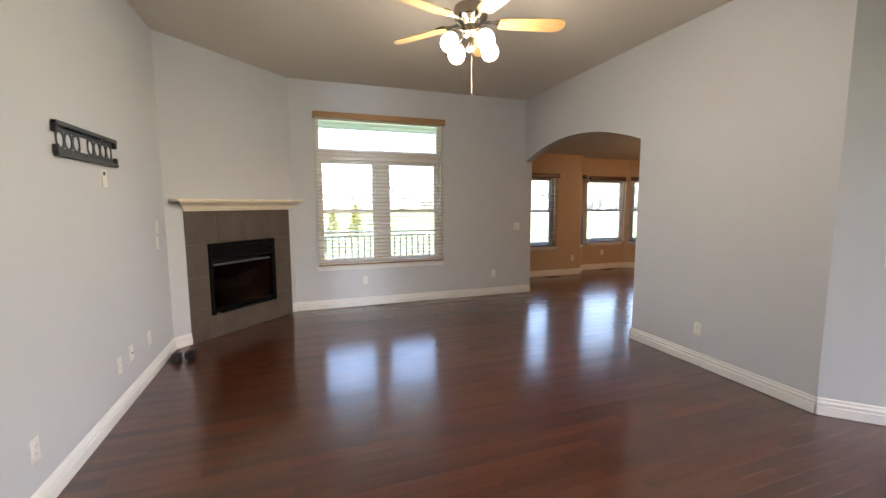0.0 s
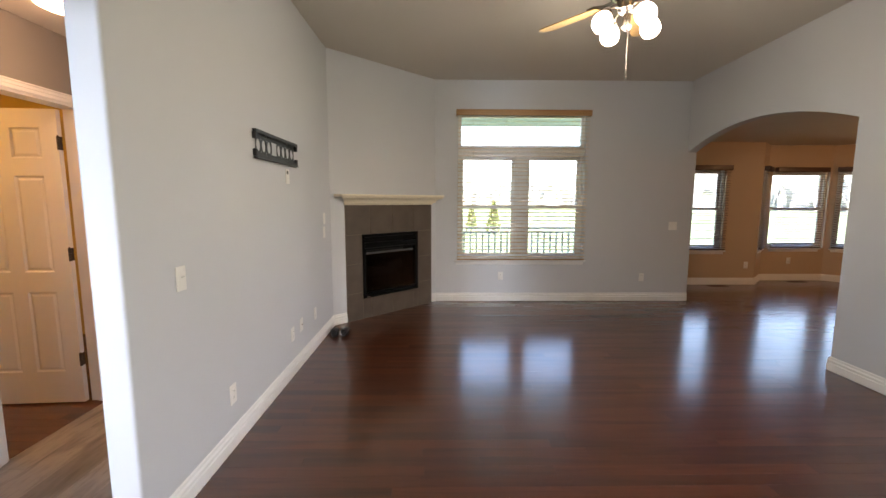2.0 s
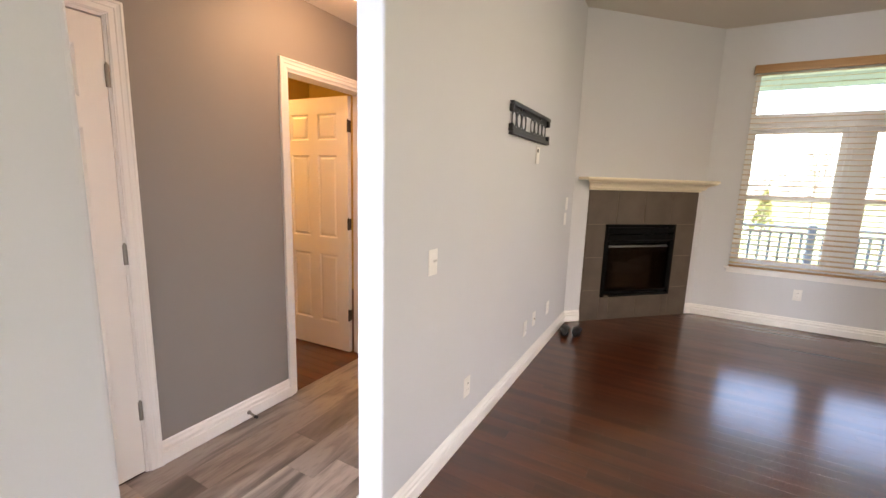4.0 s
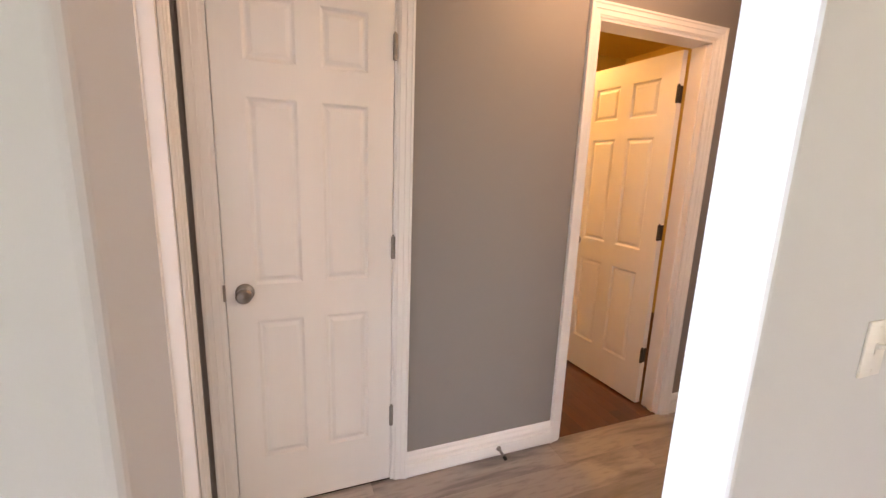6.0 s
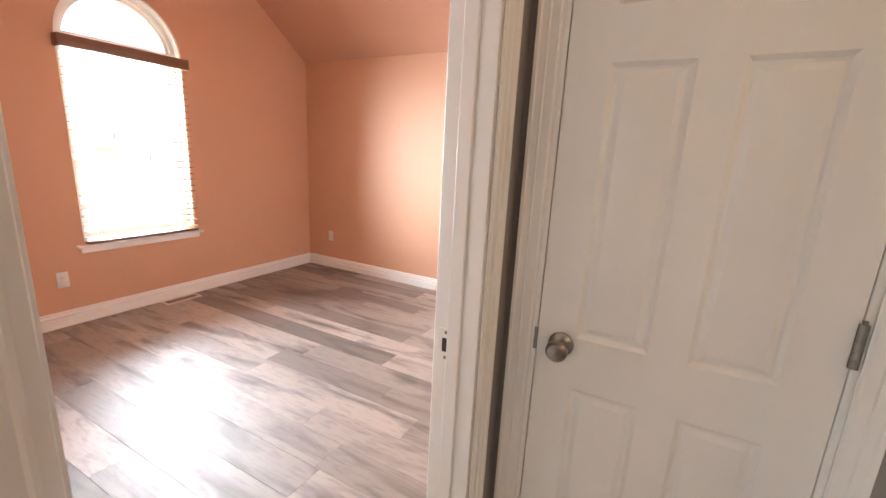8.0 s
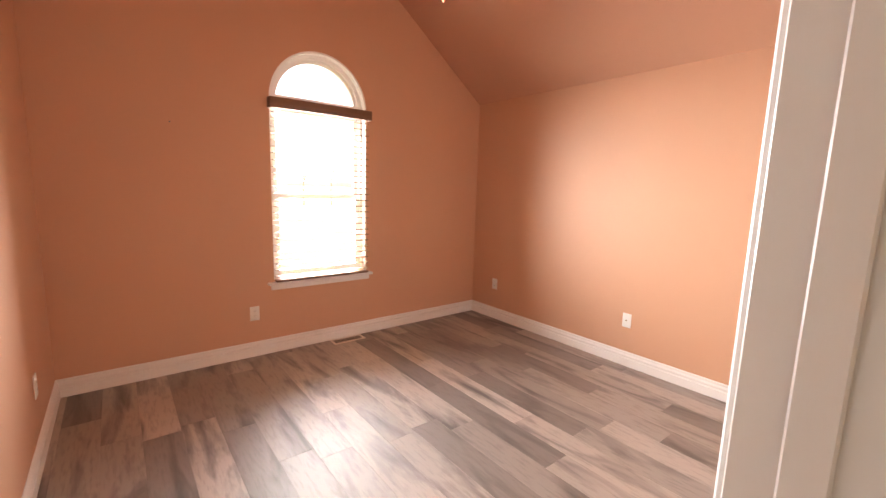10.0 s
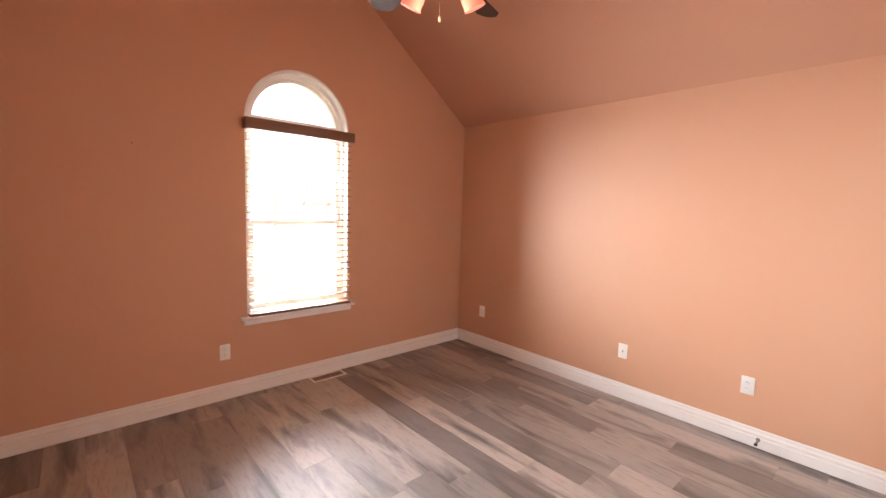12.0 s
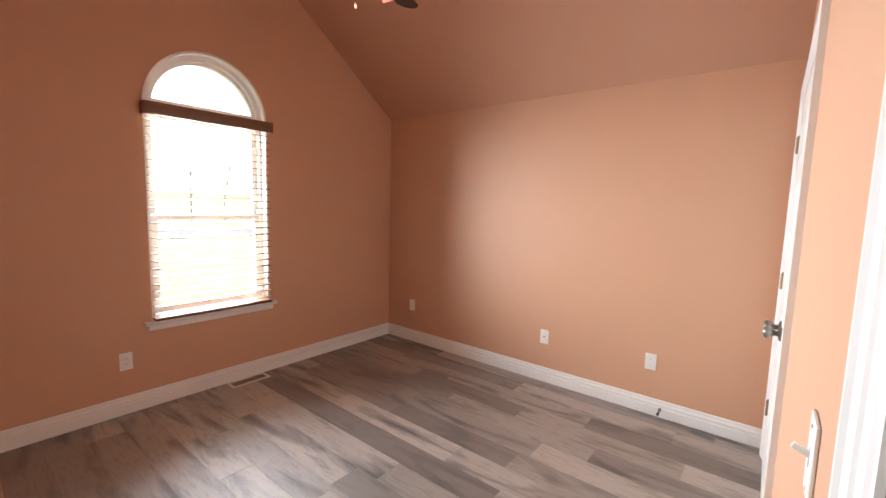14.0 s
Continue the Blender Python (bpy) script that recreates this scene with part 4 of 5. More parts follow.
# ---- fireplace ----
fp = thing("fireplace_surround", "brown slate tile fireplace surround with tan grout", "fireplace", CH)
U0, U1, B0, B1, BZ0, BZ1 = 0.180, 1.560, 0.408, 1.303, 0.247, 1.035
bm = bmesh.new()
box(bm, U0, -0.010, 0, B0, -0.001, 1.388)
box(bm, B1, -0.010, 0, U1, -0.001, 1.388)
box(bm, B0, -0.010, 0, B1, -0.001, BZ0)
box(bm, B0, -0.010, BZ1, B1, -0.001, 1.388)
part("grout_bed", bm, M_GROUT, fp, "tan grout joints")
cols = [U0, 0.528, 0.87, 1.215, U1]
tiles = [(a, b, BZ1, 1.388) for a, b in zip(cols, cols[1:])]
tiles += [(a, b, 0.0, BZ0) for a, b in zip([B0, 0.528, 0.87, 1.215], [0.528, 0.87, 1.215, B1])]
for a, b in ((U0, B0), (B1, U1)):
    tiles += [(a, b, 0.0, 0.331), (a, b, 0.331, 0.685), (a, b, 0.685, BZ1)]
for a, b, c, e in tiles:
    bm = bmesh.new()
    g = 0.003
    box(bm, a + g, -0.014, c + (g if c else 0.002), b - g, -0.004, e - g)
    part("tile", rounded(bm, 0.0015, 1), M_TILE, fp)

ins = thing("fireplace_insert", "black gas fireplace insert with glass front and log", "fireplace", CH)
bm = bmesh.new()
w = 0.03
frame_rect(bm, B0 + 0.002, B1 - 0.002, BZ0 + 0.002, BZ1 - 0.002, w, -0.020, 0.06)
part("face_frame", rounded(bm, 0.002, 1), M_INSERT, ins)
for z0, z1 in ((BZ1 - 0.095, BZ1 - 0.036), (BZ1 - 0.165, BZ1 - 0.105)):
    bm = bmesh.new()
    box(bm, B0 + 0.034, -0.022, 0, B1 - 0.034, -0.014, z1 - z0, Matrix.Translation((0, 0, z0)) @ Matrix.Rotation(radians(9), 4, "X"))
    part("louvre", rounded(bm, 0.003, 1), M_INSERT, ins)
GZ0, GZ1 = BZ0 + 0.05, BZ1 - 0.175
bm = bmesh.new()
frame_rect(bm, B0 + 0.034, B1 - 0.034, GZ0, GZ1, 0.018, -0.016, 0.0)
part("glass_frame", bm, M_INSERT, ins)
bm = bmesh.new()
box(bm, B0 + 0.05, 0.012, GZ1 - 0.135, B1 - 0.05, 0.05, GZ1 - 0.055)
part("hood", rounded(bm, 0.018, 3), M_HOOD, ins, "grey steel smoke hood, lightened as if lit", smooth=True)
bm = bmesh.new()
box(bm, B0 + 0.03, 0.26, BZ0 + 0.03, B1 - 0.03, 0.28, BZ1 - 0.03)
box(bm, B0 + 0.01, 0.06, BZ0 + 0.01, B0 + 0.03, 0.28, BZ1 - 0.01)
box(bm, B1 - 0.03, 0.06, BZ0 + 0.01, B1 - 0.01, 0.28, BZ1 - 0.01)
box(bm, B0 + 0.03, 0.06, BZ0 + 0.01, B1 - 0.03, 0.28, BZ0 + 0.03)
box(bm, B0 + 0.03, 0.06, BZ1 - 0.03, B1 - 0.03, 0.28, BZ1 - 0.01)
part("firebox", bm, M_SOOT, ins)
for i, (u, z, L, r, rot) in enumerate(((0.80, GZ0 + 0.235, 0.40, 0.100, 4), (0.99, GZ0 + 0.30, 0.24, 0.085, -14))):
    bm = bmesh.new()
    q = Matrix.Translation((u, 0.13, z)) @ Matrix.Rotation(radians(90 + rot), 4, "Y")
    rnd = random.Random(i)
    prof = [(0.0, -L / 2)] + [(0.6 * r * rnd.uniform(0.85, 1.1), -L / 2 + L * k / 8) for k in range(9)] + [(0.0, L / 2)]
    lathe(bm, prof, q, 14)
    part("log", bm, M_LOG, ins, smooth=True)
bm = bmesh.new()
box(bm, B0 + 0.05, 0.001, GZ0 + 0.01, B1 - 0.05, 0.003, GZ1 - 0.075)
part("glass", bm, M_SMOKED, ins).visible_shadow = False
bm = bmesh.new()
box(bm, B0 + 0.05, -0.0215, BZ0 + 0.012, B0 + 0.10, -0.0195, BZ0 + 0.020)
part("badge", bm, M_NICKEL, ins, "small silver badge")

man = thing("mantel_shelf", "cream painted moulded mantel shelf over the tiles", "mantel", CH)
bm = bmesh.new()
box(bm, 0.042, -0.175, 1.484, 1.655, -0.001, 1.510)
part("shelf_board", rounded(bm, 0.006, 2), M_CREAM, man, smooth=True)
prof = [(0.0, 1.386), (0.030, 1.386), (0.034, 1.398), (0.046, 1.406), (0.060, 1.410), (0.066, 1.426), (0.085, 1.448), (0.120, 1.464), (0.135, 1.468), (0.140, 1.484), (0.0, 1.484)]
bm = bmesh.new()
a = [bm.verts.new((0.175 - max(0, o - 0.03), -o, z)) for o, z in prof]
b = [bm.verts.new((1.56 + max(0, o - 0.03), -o, z)) for o, z in prof]
bm.faces.new(a)
bm.faces.new(b[::-1])
for i in range(len(prof)):
    j = (i + 1) % len(prof)
    bm.faces.new((a[i], a[j], b[j], b[i]))
part("crown_moulding", bm, M_CREAM, man)

# ---- television wall mount ----
tv = thing("television_wall_mount", "black steel television wall mount with oval cutouts", "wall mount", facing(XL, 3.98, 1.81, 90))
W2, H2 = 0.395, 0.09
bm = bmesh.new()
NH = 8
cellw = 2 * 0.36 / NH
for s in (-1, 1):
    z0, z1 = sorted((s * 0.045, s * H2))
    box(bm, -W2 + 0.012, -0.006, z0, W2 - 0.012, -0.003, z1)
for i in range(NH):
    cx = -0.36 + cellw * (i + 0.5)
    if i in (3,):
        continue
    n = 20
    outer, inner = [], []
    for k in range(n):
        a = 2 * math.pi * k / n
        c, s_ = math.cos(a), math.sin(a)
        kx = 1 / max(abs(c), abs(s_))
        outer.append((cx + cellw / 2 * c * kx, 0.045 * s_ * kx))
        inner.append((cx + cellw * 0.36 * c, 0.040 * s_))
    vo = [[bm.verts.new((x, y, z)) for x, z in outer] for y in (-0.006, -0.003)]
    vi = [[bm.verts.new((x, y, z)) for x, z in inner] for y in (-0.006, -0.003)]
    for k in range(n):
        j = (k + 1) % n
        bm.faces.new((vo[0][k], vo[0][j], vi[0][j], vi[0][k]))
        bm.faces.new((vo[1][j], vo[1][k], vi[1][k], vi[1][j]))
        bm.faces.new((vi[0][k], vi[0][j], vi[1][j], vi[1][k]))
part("back_plate", bm, M_IRON, tv)
for s in (-1, 1):
    bm = bmesh.new()
    z0, z1 = sorted((s * (H2 - 0.022), s * (H2 + 0.004)))
    box(bm, -W2, -0.030, z0, W2, -0.026, z1)
    zz0, zz1 = sorted((s * H2, s * (H2 + 0.004)))
    box(bm, -W2, -0.026, zz0, W2, -0.001, zz1)
    part("hook_rail", rounded(bm, 0.0012, 1), M_IRON, tv)
    for zc in (-0.055, 0.055):
        bm = bmesh.new()
        box(bm, s * 0.385 - 0.012, -0.028, zc - 0.022, s * 0.385 + 0.012, -0.001, zc + 0.022)
        part("end_bracket", rounded(bm, 0.003, 1), M_IRON, tv)
for x in (-0.2, 0.2):
    for zc in (-0.068, 0.068):
        bm = bmesh.new()
        cyl(bm, (x, -0.009, zc), 0.008, 0.008, "y", seg=6)
        part("lag_bolt", bm, M_HINGE, tv)


# ---- pair of black shoes by the fireplace ----
def shoe(m, label):
    d = thing("shoe", label, "shoe", m, "pair of shoes")
    L = 0.27
    bm = bmesh.new()
    rings = []
    for i in range(15):
        f = i / 14
        wd = (0.034 + 0.012 * math.sin(f * 2.6)) * (0.55 + 0.45 * math.sin(math.pi * min(1, f * 1.6 + 0.12)) ** 0.5 if f < 0.55 else (1 - max(0, (f - 0.72) / 0.28) ** 2.4 * 0.75))
        hg = 0.068 - 0.040 * max(0, min(1, (f - 0.3) / 0.4)) - 0.010 * max(0, (f - 0.8) / 0.2)
        ring = []
        for k in range(14):
            a = 2 * math.pi * k / 14
            ring.append(bm.verts.new((wd * math.cos(a), (f - 0.5) * L, 0.012 + hg * (0.5 + 0.5 * math.sin(a)) ** 0.8)))
        rings.append(ring)
    for a, b in zip(rings, rings[1:]):
        for k in range(14):
            bm.faces.new((a[k], a[(k + 1) % 14], b[(k + 1) % 14], b[k]))
    bm.faces.new(rings[0])
    bm.faces.new(rings[-1])
    part("upper", bm, M_SHOE, d, smooth=True)
    bm = bmesh.new()
    prism(bm, [(0.040 * math.cos(a) * (0.85 if math.sin(a) < 0 else 1), 0.14 * math.sin(a)) for a in (2 * math.pi * k / 24 for k in range(24))], 0, 0.014,
          Matrix.Rotation(radians(90), 4, "X") @ Matrix.Scale(-1, 4, (0, 1, 0)))
    part("sole", bm, M_SHOE, d)
    return d


shoe(pose(0.14, 5.20, 0.001, 0, 0, 10), "worn black shoe on the floor beside its mate")
shoe(pose(0.25, 5.22, 0.001, 0, 0, 4), "worn black shoe on the floor by the fireplace")


# ---- ceiling fans and lights ----
def ceiling_fan(name, x, y, top, blade_z, label, blade_mat, metal, turn, radius, shades, bulb_mat, tulip, chain_z, kit=0.09):
    d = thing(name, label, "ceiling fan", Matrix.Translation((x, y, 0)))
    bm = bmesh.new()
    lathe(bm, [(0.0, top), (0.07, top), (0.072, top - 0.02), (0.05, top - 0.06), (0.02, top - 0.075), (0.0, top - 0.075)])
    part("canopy", bm, metal, d, smooth=True)
    bm = bmesh.new()
    cyl(bm, (0, 0, (top - 0.07 + blade_z + 0.1) / 2), 0.012, top - 0.07 - blade_z - 0.1)
    part("downrod", bm, metal, d, smooth=True)
    bm = bmesh.new()
    b = blade_z
    lathe(bm, [(0, b + 0.13), (0.035, b + 0.13), (0.06, b + 0.115), (0.105, b + 0.10), (0.112, b + 0.085), (0.112, b + 0.03), (0.10, b + 0.015), (0.075, b - 0.005),
               (0.06, b - 0.02), (0.058, b - 0.065), (0.045, b - 0.08), (0.03, b - 0.09), (0.0, b - 0.09)])
    part("motor_housing", bm, metal, d, smooth=True)
    for k in range(5):
        q = Matrix.Rotation(radians(turn + 72 * k), 4, "Z") @ Matrix.Translation((0, 0, b)) 
        bm = bmesh.new()
        pts = [(0.085, -0.02), (0.15, -0.012), (0.20, -0.045), (0.25, -0.04), (0.25, 0.04), (0.20, 0.045), (0.15, 0.012), (0.085, 0.02)]
        v0 = [bm.verts.new(q @ Vector((px, py, 0.004))) for px, py in pts]
        v1 = [bm.verts.new(q @ Vector((px, py, 0.010))) for px, py in pts]
        bm.faces.new(v0[::-1])
        bm.faces.new(v1)
        for i in range(8):
            bm.faces.new((v0[i], v0[(i + 1) % 8], v1[(i + 1) % 8], v1[i]))
        iron = part("blade_iron", bm, metal, d)
        q2 = q @ Matrix.Rotation(radians(11 if tulip else -11), 4, "X")
        bm = bmesh.new()
        pts = [(0.19, -0.050), (0.30, -0.060), (radius - 0.05, -0.070), (radius - 0.015, -0.045), (radius, -0.02), (radius, 0.02), (radius - 0.015, 0.045),
               (radius - 0.05, 0.070), (0.30, 0.060), (0.19, 0.050)]
        v0 = [bm.verts.new(q2 @ Vector((px, py, -0.003))) for px, py in pts]
        v1 = [bm.verts.new(q2 @ Vector((px, py, 0.003))) for px, py in pts]
        bm.faces.new(v0[::-1])
        bm.faces.new(v1)
        for i in range(len(pts)):
            j = (i + 1) % len(pts)
            bm.faces.new((v0[i], v0[j], v1[j], v1[i]))
        part("blade", bm, blade_mat, d)
    zf = b - kit
    bm = bmesh.new()
    lathe(bm, [(0, zf), (0.05, zf), (0.055, zf - 0.015), (0.04, zf - 0.03), (0.022, zf - 0.04), (0.022, zf - 0.10), (0.03, zf - 0.11), (0.018, zf - 0.13), (0, zf - 0.135)])
    part("light_fitter", bm, metal, d, smooth=True)
    for k in range(shades):
        a = radians((45 if tulip else 12) + 360 / shades * k)
        q = Matrix.Rotation(a, 4, "Z")
        arm = bpy.data.curves.new("arm", "CURVE")
        arm.dimensions, arm.bevel_depth, arm.bevel_resolution = "3D", 0.007, 3
        sp = arm.splines.new("POLY")
        pts = [(0.03, zf - 0.02), (0.07, zf - 0.005), (0.11, zf - 0.012), (0.125, zf - 0.04)]
        sp.points.add(len(pts) - 1)
        for i, (r, z) in enumerate(pts):
            sp.points[i].co = (*(q @ Vector((r, 0, z))), 1)
        arm.materials.append(metal)
        ao = new("arm", arm)
        ao.parent = d
        q3 = q @ Matrix.Translation((0.125, 0, zf - 0.03)) @ Matrix.Rotation(radians(-28), 4, "Y") @ Matrix.Rotation(radians(180), 4, "X")
        bm = bmesh.new()
        lathe(bm, [(0, 0), (0.022, 0), (0.026, 0.012), (0.026, 0.025), (0, 0.025)], q3, 16)
        part("socket", bm, metal, d, smooth=True)
        bm = bmesh.new()
        pr = [(0.024, 0.02), (0.036, 0.035), (0.050, 0.065), (0.054, 0.09), (0.050, 0.115), (0.056, 0.135)] if tulip else \
             [(0.024, 0.02), (0.040, 0.035), (0.054, 0.060), (0.058, 0.085), (0.052, 0.112), (0.034, 0.130), (0.012, 0.138)]
        lathe(bm, pr, q3, 20)
        part("shade", bm, bulb_mat, d, "glowing frosted glass shade", smooth=True)
    bm = bmesh.new()
    zt = zf - 0.13
    n = int((zt - chain_z) / 0.006)
    for i in range(n):
        bmesh.ops.create_uvsphere(bm, u_segments=6, v_segments=4, radius=0.0022, matrix=Matrix.Translation((0.01, 0, zt - 0.006 * i)))
    part("pull_chain", bm, metal, d)
    bm = bmesh.new()
    lathe(bm, [(0, chain_z + 0.012), (0.004, chain_z + 0.01), (0.007, chain_z - 0.004), (0.005, chain_z - 0.018), (0, chain_z - 0.022)], Matrix.Translation((0.01, 0, 0)), 10)
    part("chain_pull", bm, M_NICKEL, d, smooth=True)
    return d


ceiling_fan("ceiling_fan", FAN[0], FAN[1], CEIL, 2.635, "pewter ceiling fan with light oak blades and four lit shades", M_BLADE, M_CHROME, 56, 0.63, 4, M_BULB, False, 2.19, 0.05)
ceiling_fan("ceiling_fan", BFAN[0], BFAN[1], roof_z(BFAN[0]) - 0.001, 2.60, "dark walnut ceiling fan with glowing pink tulip shades", M_BLADED, M_CHROME, 198, 0.58, 3, M_PINKBULB, True, 2.36, 0.0)


def flush_light(x, y, z, label):
    d = thing("ceiling_light", label, "ceiling light", Matrix.Translation((x, y, z)))
    bm = bmesh.new()
    lathe(bm, [(0, 0), (0.15, 0), (0.155, -0.012), (0.14, -0.025), (0, -0.025)])
    part("base_plate", bm, M_NICKEL, d, smooth=True)
    bm = bmesh.new()
    lathe(bm, [(0.135, -0.025), (0.13, -0.05), (0.10, -0.085), (0.05, -0.105), (0.0, -0.11)])
    part("glass_dome", bm, M_DOME, d, "lit frosted dome", smooth=True)


M_DOME = material("lit_dome_glass", (1, 0.8, 0.55), 0.4, second=(1.0, 0.66, 0.36), emit=2.0)
flush_light(-0.62, 3.05, HALL_CEIL, "flush frosted dome light on the hall ceiling")
flush_light(-2.4, 3.25, 2.6, "flush frosted dome light on the far room ceiling")
flush_light(8.0, 5.5, DC, "flush frosted dome light on the dining ceiling")

# ---- outside ----
GZ = -0.6
bm = bmesh.new()
bmesh.ops.create_circle(bm, cap_ends=True, segments=64, radius=900, matrix=Matrix.Translation((0, 0, GZ)))
solid("ground", bm, M_GRASS_WASHED, "green lawn outside the windows, paled as if overexposed", "lawn")
bm = bmesh.new()
box(bm, -60, -30, GZ - 0.05, 60, -22, GZ + 0.02)
solid("road", bm, material("asphalt", (0.12, 0.12, 0.12), 0.9, second=(0.09, 0.09, 0.09), scale=3, bump=0.4), "grey asphalt street in front of the house", "road")

deck = thing("deck", "grey board deck behind the living room", "deck", Matrix.Translation((0, 0, 0)))
i = 0
y = 6.82
while y < 9.95:
    bm = bmesh.new()
    box(bm, -1.5, y, -0.16, 4.8, y + 0.135, -0.13)
    part("deck_board", bm, M_DECK, deck)
    y += 0.14
bm = bmesh.new()
box(bm, -1.5, 6.82, GZ, 4.8, 9.94, -0.165)
part("deck_skirt", bm, M_DECK, deck)
rail = thing("deck_railing", "slate grey wooden deck railing with square balusters", "railing")
for z0, z1, wd in ((0.83, 0.87, 0.06), (0.74, 0.78, 0.02), (-0.04, 0.0, 0.02)):
    bm = bmesh.new()
    box(bm, -1.5, 9.8 - wd, z0, 4.8, 9.8 + wd, z1)
    part("rail", rounded(bm, 0.004, 1), M_RAIL, rail)
bm = bmesh.new()
box(bm, -0.016, -0.016, 0, 0.016, 0.016, 0.74)
bal = finish("baluster", bm, M_RAIL)
x = -1.4
while x < 4.75:
    o = new("baluster", bal)
    o.parent = rail
    o.location = (x, 9.8, 0.0)
    x += 0.135
for x in (-1.45, 0.9, 2.9, 4.75):
    bm = bmesh.new()
    box(bm, x - 0.045, 9.755, -0.13, x + 0.045, 9.845, 0.90)
    part("post", rounded(bm, 0.004, 1), M_RAIL, rail)
bm = bmesh.new()
box(bm, -1.6, 6.82, 3.05, 4.8, 10.1, 3.15)
solid("porch_roof", bm, material("porch_soffit", (0.45, 0.52, 0.58), 0.7, second=(0.42, 0.48, 0.54), scale=4), "pale blue grey porch soffit over the deck", "roof")


def clump_tree(name, x, y, h, r, label, seed, mat, n=420, cone=True):
    """An evergreen: a trunk with many small leaf sprays in a tapered crown."""
    d = thing(name, label, "tree", Matrix.Translation((x, y, GZ)))
    rnd = random.Random(seed)
    bm = bmesh.new()
    cyl(bm, (0, 0, h * 0.25), 0.05, h * 0.5, "z", 0.03, 8)
    part("trunk", bm, M_BARK, d)
    bm = bmesh.new()
    for _ in range(n):
        f = rnd.random() ** 0.8
        rad = r * ((1 - f) ** 0.7 if cone else math.sin(math.pi * (0.12 + 0.85 * f)) ** 0.6) * rnd.uniform(0.55, 1.05)
        a = rnd.uniform(0, 6.283)
        p = Vector((rad * math.cos(a), rad * math.sin(a), 0.08 * h + f * h * 0.92))
        s = r * rnd.uniform(0.12, 0.24)
        q = Matrix.Translation(p) @ Euler((rnd.uniform(-0.6, 0.6), rnd.uniform(-0.6, 0.6), a)).to_matrix().to_4x4()
        v = [bm.verts.new(q @ Vector(c)) for c in ((-s * 0.5, 0, -s), (s * 0.5, 0, -s * 0.8), (0.15 * s, s * 0.3, s * 1.3), (-0.4 * s, -s * 0.3, s * 0.5))]
        bm.faces.new(v)
    part("crown", bm, mat, d)
    return d


def bare_tree(x, y, h, label, seed):
    d = thing("tree", label, "tree", Matrix.Translation((x, y, GZ)))
    rnd = random.Random(seed)
    bm = bmesh.new()
    tips = []

    def limb(p, way, length, r, depth):
        e = p + way * length
        rot = way.to_track_quat("Z", "Y").to_matrix().to_4x4()
        bmesh.ops.create_cone(bm, segments=6, radius1=r, radius2=r * 0.62, depth=length, matrix=Matrix.Translation((p + e) / 2) @ rot)
        if depth == 0:
            tips.append(e)
            return
        for _ in range(3):
            nw = (way + Vector((rnd.uniform(-0.6, 0.6), rnd.uniform(-0.6, 0.6), rnd.uniform(0.0, 0.35)))).normalized()
            limb(e, nw, length * rnd.uniform(0.6, 0.8), r * 0.6, depth - 1)

    limb(Vector((0, 0, 0)), Vector((0, 0, 1)), h * 0.33, h * 0.014, 4)
    part("trunk", bm, M_BARK, d)
    bm = bmesh.new()
    for p in tips:
        for _ in range(5):
            c = p + Vector((rnd.gauss(0, 0.12), rnd.gauss(0, 0.12), rnd.gauss(0, 0.12))) * h * 0.25
            s = rnd.uniform(0.02, 0.05)
            v = [bm.verts.new(c + Vector((rnd.uniform(-s, s), rnd.uniform(-s, s), rnd.uniform(-s, s)))) for _ in range(3)]
            bm.faces.new(v)
    part("crown", bm, M_LEAF_WASHED, d, "thin early spring leaves")
    return d


clump_tree("arborvitae", 3.35, 26, 1.75, 0.42, "yellow-green conical arborvitae on the lawn", 3, M_LEAF_WASHED)
clump_tree("arborvitae", 4.7, 26, 2.0, 0.50, "taller yellow-green conical arborvitae on the lawn", 4, M_LEAF_WASHED)
bare_tree(2.7, 25, 4.0, "slim budding tree on the lawn", 5)
bare_tree(0.5, 34, 5.0, "slim budding tree farther out on the lawn", 6)
bare_tree(9.5, 40, 6.0, "budding tree beyond the lawn", 7)
bare_tree(-21.0, -40, 5.5, "budding street tree in front of the house", 8)
bare_tree(-14.0, -36, 6.5, "budding tree across the street", 9)
bare_tree(-17.5, -38, 6.0, "budding tree across the street", 10)

# far woods, with haze painted into their pale colour
bm = bmesh.new()
rnd = random.Random(12)
for i in range(900):
    a = rnd.uniform(-1.0, 1.0)
    R = rnd.uniform(110, 150)
    x, y, h = R * math.sin(a), R * math.cos(a), rnd.uniform(3, 7)
    wd = rnd.uniform(1.0, 2.6)
    v = [bm.verts.new((x + wd * c, y + rnd.uniform(-1, 1), GZ + h * z)) for c, z in ((-1, 0), (1, 0), (0.8 * rnd.uniform(0.5, 1), 0.7), (rnd.uniform(-0.3, 0.3), 1), (-0.8 * rnd.uniform(0.5, 1), 0.65))]
    bm.faces.new(v)
solid("far_woods", bm, material("far_woods_haze_tint", (0.42, 0.42, 0.38), 1.0, second=(0.36, 0.37, 0.32), scale=0.3), "line of bare woods beyond the fields, haze painted in", "woods", "stuff")


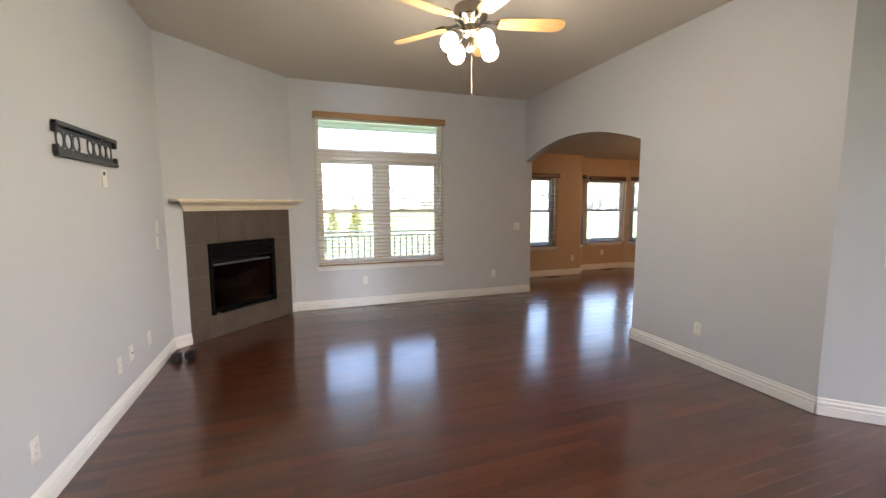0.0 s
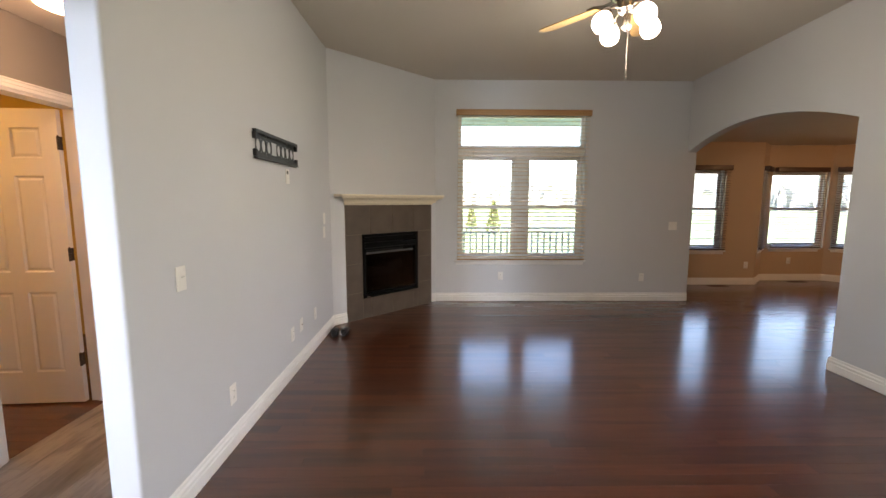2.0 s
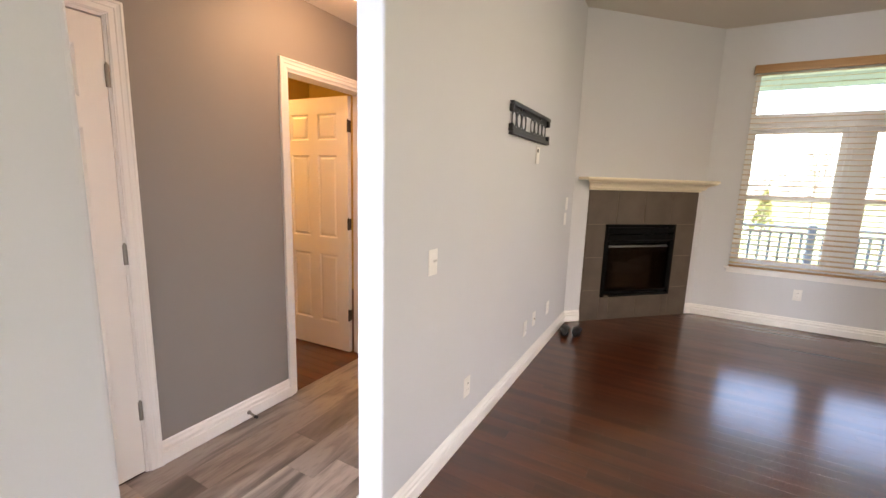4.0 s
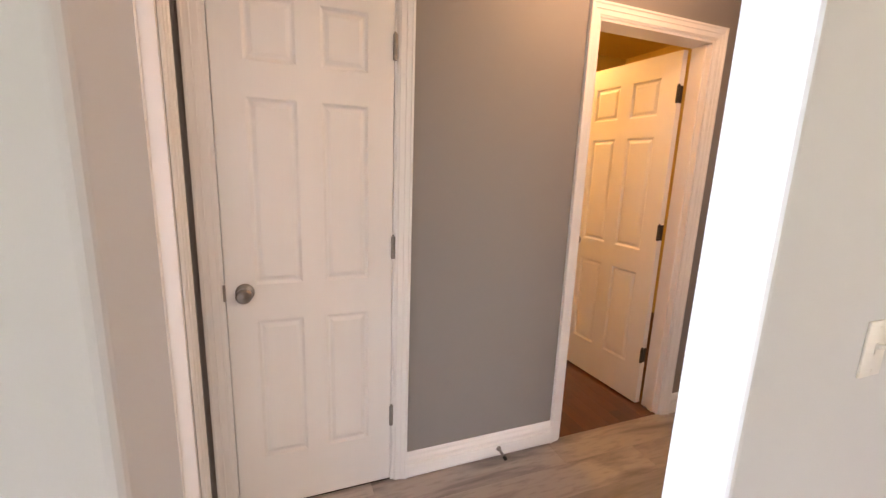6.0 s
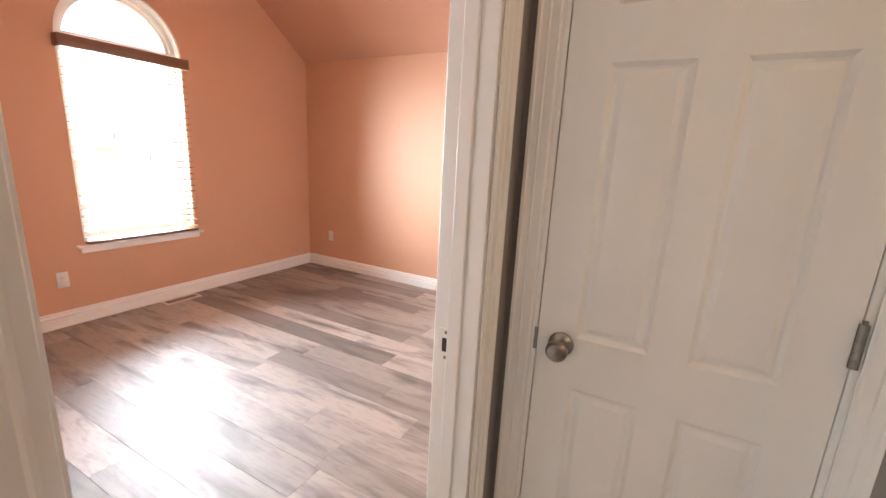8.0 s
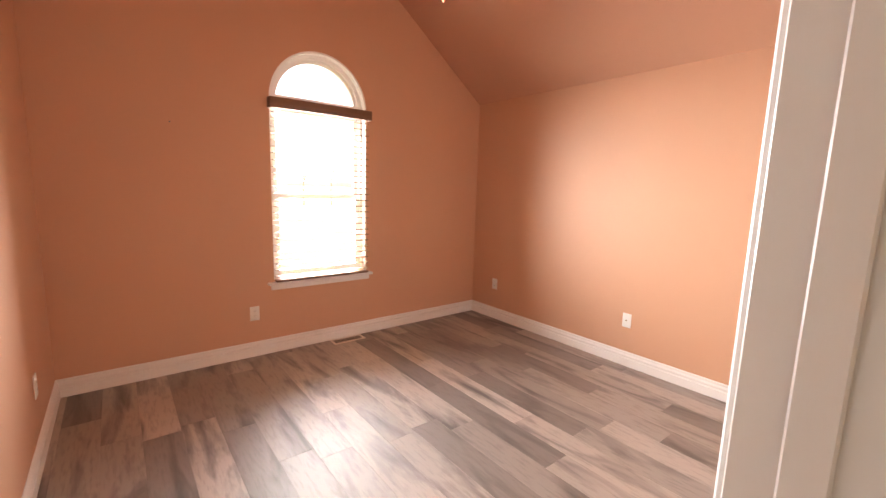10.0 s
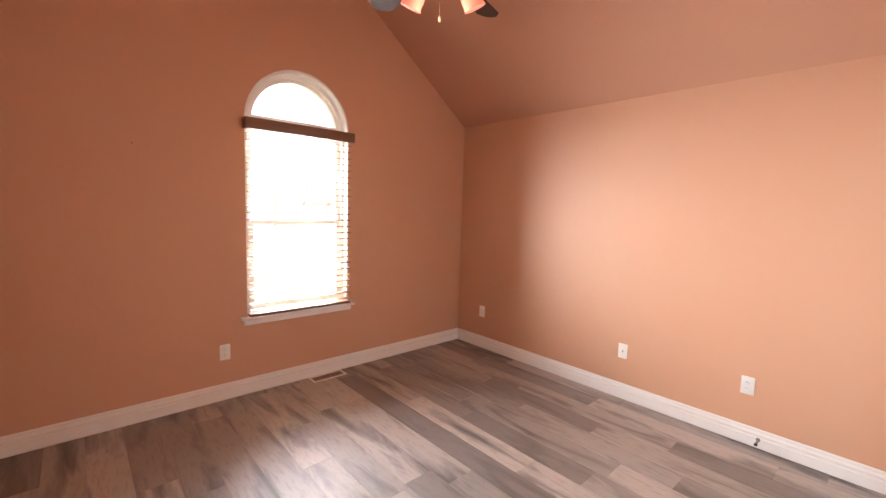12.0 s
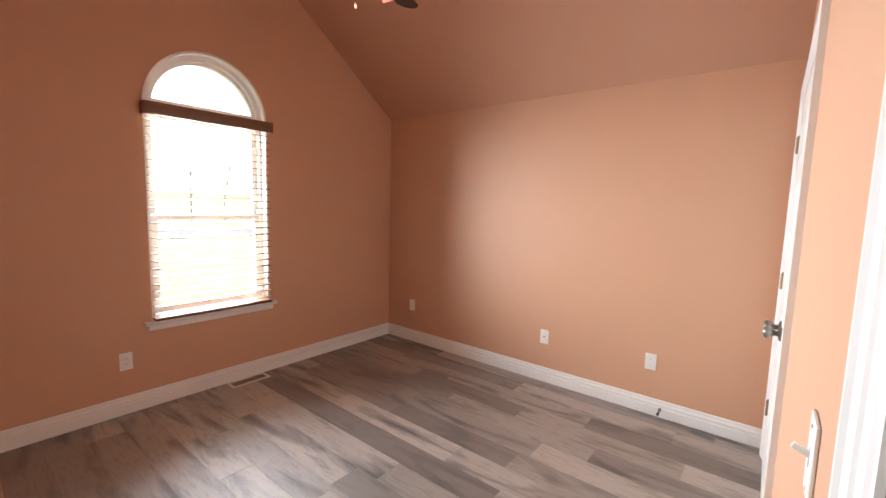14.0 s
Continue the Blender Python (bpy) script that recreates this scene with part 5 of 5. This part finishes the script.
def house(x, y, w, dp, h, turn, label, roof_mat, wall_mat):
    d = thing("house", label, "house", pose(x, y, GZ, 0, 0, turn))
    bm = bmesh.new()
    box(bm, -w / 2, -dp / 2, 0, w / 2, dp / 2, h)
    prism(bm, [(-w / 2, h), (w / 2, h), (0, h + w * 0.28)], -dp / 2 + 0.01, dp / 2 - 0.01)
    part("wall", bm, wall_mat, d)
    bm = bmesh.new()
    for s in (-1, 1):
        prism(bm, [(0, h + w * 0.28 + 0.15), (0, h + w * 0.28), (s * (w / 2 + 0.4), h - 0.22), (s * (w / 2 + 0.4), h - 0.05)], -dp / 2 - 0.4, dp / 2 + 0.4)
    part("roof", bm, roof_mat, d)
    for k, xx in enumerate((-w * 0.3, 0.0, w * 0.3)):
        for sg in (-1, 1):
            wn_ = bmesh.new()
            yy = sg * (dp / 2 + 0.03)
            frame_rect(wn_, xx - 0.5, xx + 0.5, 0.9, 2.2, 0.08, yy - 0.04, yy + 0.04)
            wo = part("window", wn_, M_VINYL, d)
            pb = bmesh.new()
            box(pb, xx - 0.42, yy - 0.02, 0.98, xx + 0.42, yy + 0.02, 2.12)
            part("pane", pb, M_BLACKGLASS, wo)
    return d


house(22, -46, 13, 9, 3.0, 0, "pale sided house across the street", M_ROOF, M_SIDING)

# this house's roof over the rooms, seen from outside only
bm = bmesh.new()
box(bm, -3.9, -3.6, 3.9, 10.9, 9.0, 4.0)
solid("roof", bm, M_ROOF, "flat dark roof deck over the house", "roof")


# ---- floor planks ----
def plank(bm, x0, y0, x1, y1, top=0.0, thick=0.012, c=0.0012, tip=(0, 0)):
    v = [bm.verts.new(p) for p in ((x0, y0, top - thick), (x1, y0, top - thick), (x1, y1, top - thick), (x0, y1, top - thick),
                                   (x0, y0, top - c), (x1, y0, top - c), (x1, y1, top - c), (x0, y1, top - c),
                                   (x0 + c, y0 + c, top), (x1 - c, y0 + c, top), (x1 - c, y1 - c, top), (x0 + c, y1 - c, top))]
    for p, q in zip(v[8:12], ((0, 0), (0, 0), (1, 1), (1, 1))):
        p.co.z += tip[q[0]]
    for i in range(4):
        j = (i + 1) % 4
        bm.faces.new((v[i], v[j], v[4 + j], v[4 + i]))
        bm.faces.new((v[4 + i], v[4 + j], v[8 + j], v[8 + i]))
    bm.faces.new(v[8:12])


def lay(parent, x0, x1, y0, y1, along, width, lengths, seed, near, mat, skip=None, edge=0.0012):
    """Planks over a rectangle, running along x (0) or y (1); those in the near stretch are parts, the rest one mesh."""
    rnd = random.Random(seed)
    rest = bmesh.new()
    a0, a1, b0, b1 = (x0, x1, y0, y1) if along == 0 else (y0, y1, x0, x1)
    b = b0
    count = 0
    while b < b1 - 0.004:
        be = min(b + width, b1)
        a = a0 - rnd.uniform(0, lengths[1] * 0.9)
        while a < a1:
            ae = a + rnd.uniform(*lengths)
            s, e = max(a, a0), min(ae, a1)
            if e - s > 0.01:
                r = (s, b, e, be) if along == 0 else (b, s, be, e)
                tip = (rnd.uniform(-0.0002, 0.0), rnd.uniform(-0.0002, 0.0))
                mx, my = (r[0] + r[2]) / 2, (r[1] + r[3]) / 2
                if not (skip and skip(mx, my)):
                    if near[0] < mx < near[1] and near[2] < my < near[3] and count < 300:
                        bm = bmesh.new()
                        plank(bm, *r, c=edge, tip=tip)
                        part("plank", bm, mat, parent)
                        count += 1
                    else:
                        plank(rest, *r, c=edge, tip=tip)
            a = ae
        b = be
    if rest.verts:
        o = part("plank_field", rest, mat, parent)
        tagged(o, kind="stuff")
    else:
        rest.free()


lay(floor, -0.031, XR + 0.06, -3.2, D, 0, 0.083, (0.5, 1.5), 1, (0, 4.8, 2.0, 4.9), M_FLOOR, None, 0.0005)
lay(floor, XR + 0.06, 10.5, 1.6, 8.85, 0, 0.083, (0.5, 1.5), 2, (0, 0, 0, 0), M_FLOOR, None, 0.0005)
lay(floor_b, BX0 - 0.03, -0.032, BY0, MIDW, 1, 0.178, (0.9, 1.22), 3, (-4, 0.2, -3, 3), M_LVP)
lay(floor_b, XW - 0.01, -0.032, MIDW, HN, 1, 0.178, (0.9, 1.22), 4, (-4, 0.2, -3, 6), M_LVP)
lay(floor_b, -3.3, XW - 0.01, 2.7, 5.2, 0, 0.083, (0.5, 1.5), 5, (0, 0, 0, 0), M_FLOOR)
bm = bmesh.new()
box(bm, -0.06, END_S, 0.0, 0.0, END_N, 0.006)
solid("threshold_strip", rounded(bm, 0.002, 1), M_VENT, "dark wood transition strip between the two floors", "trim")
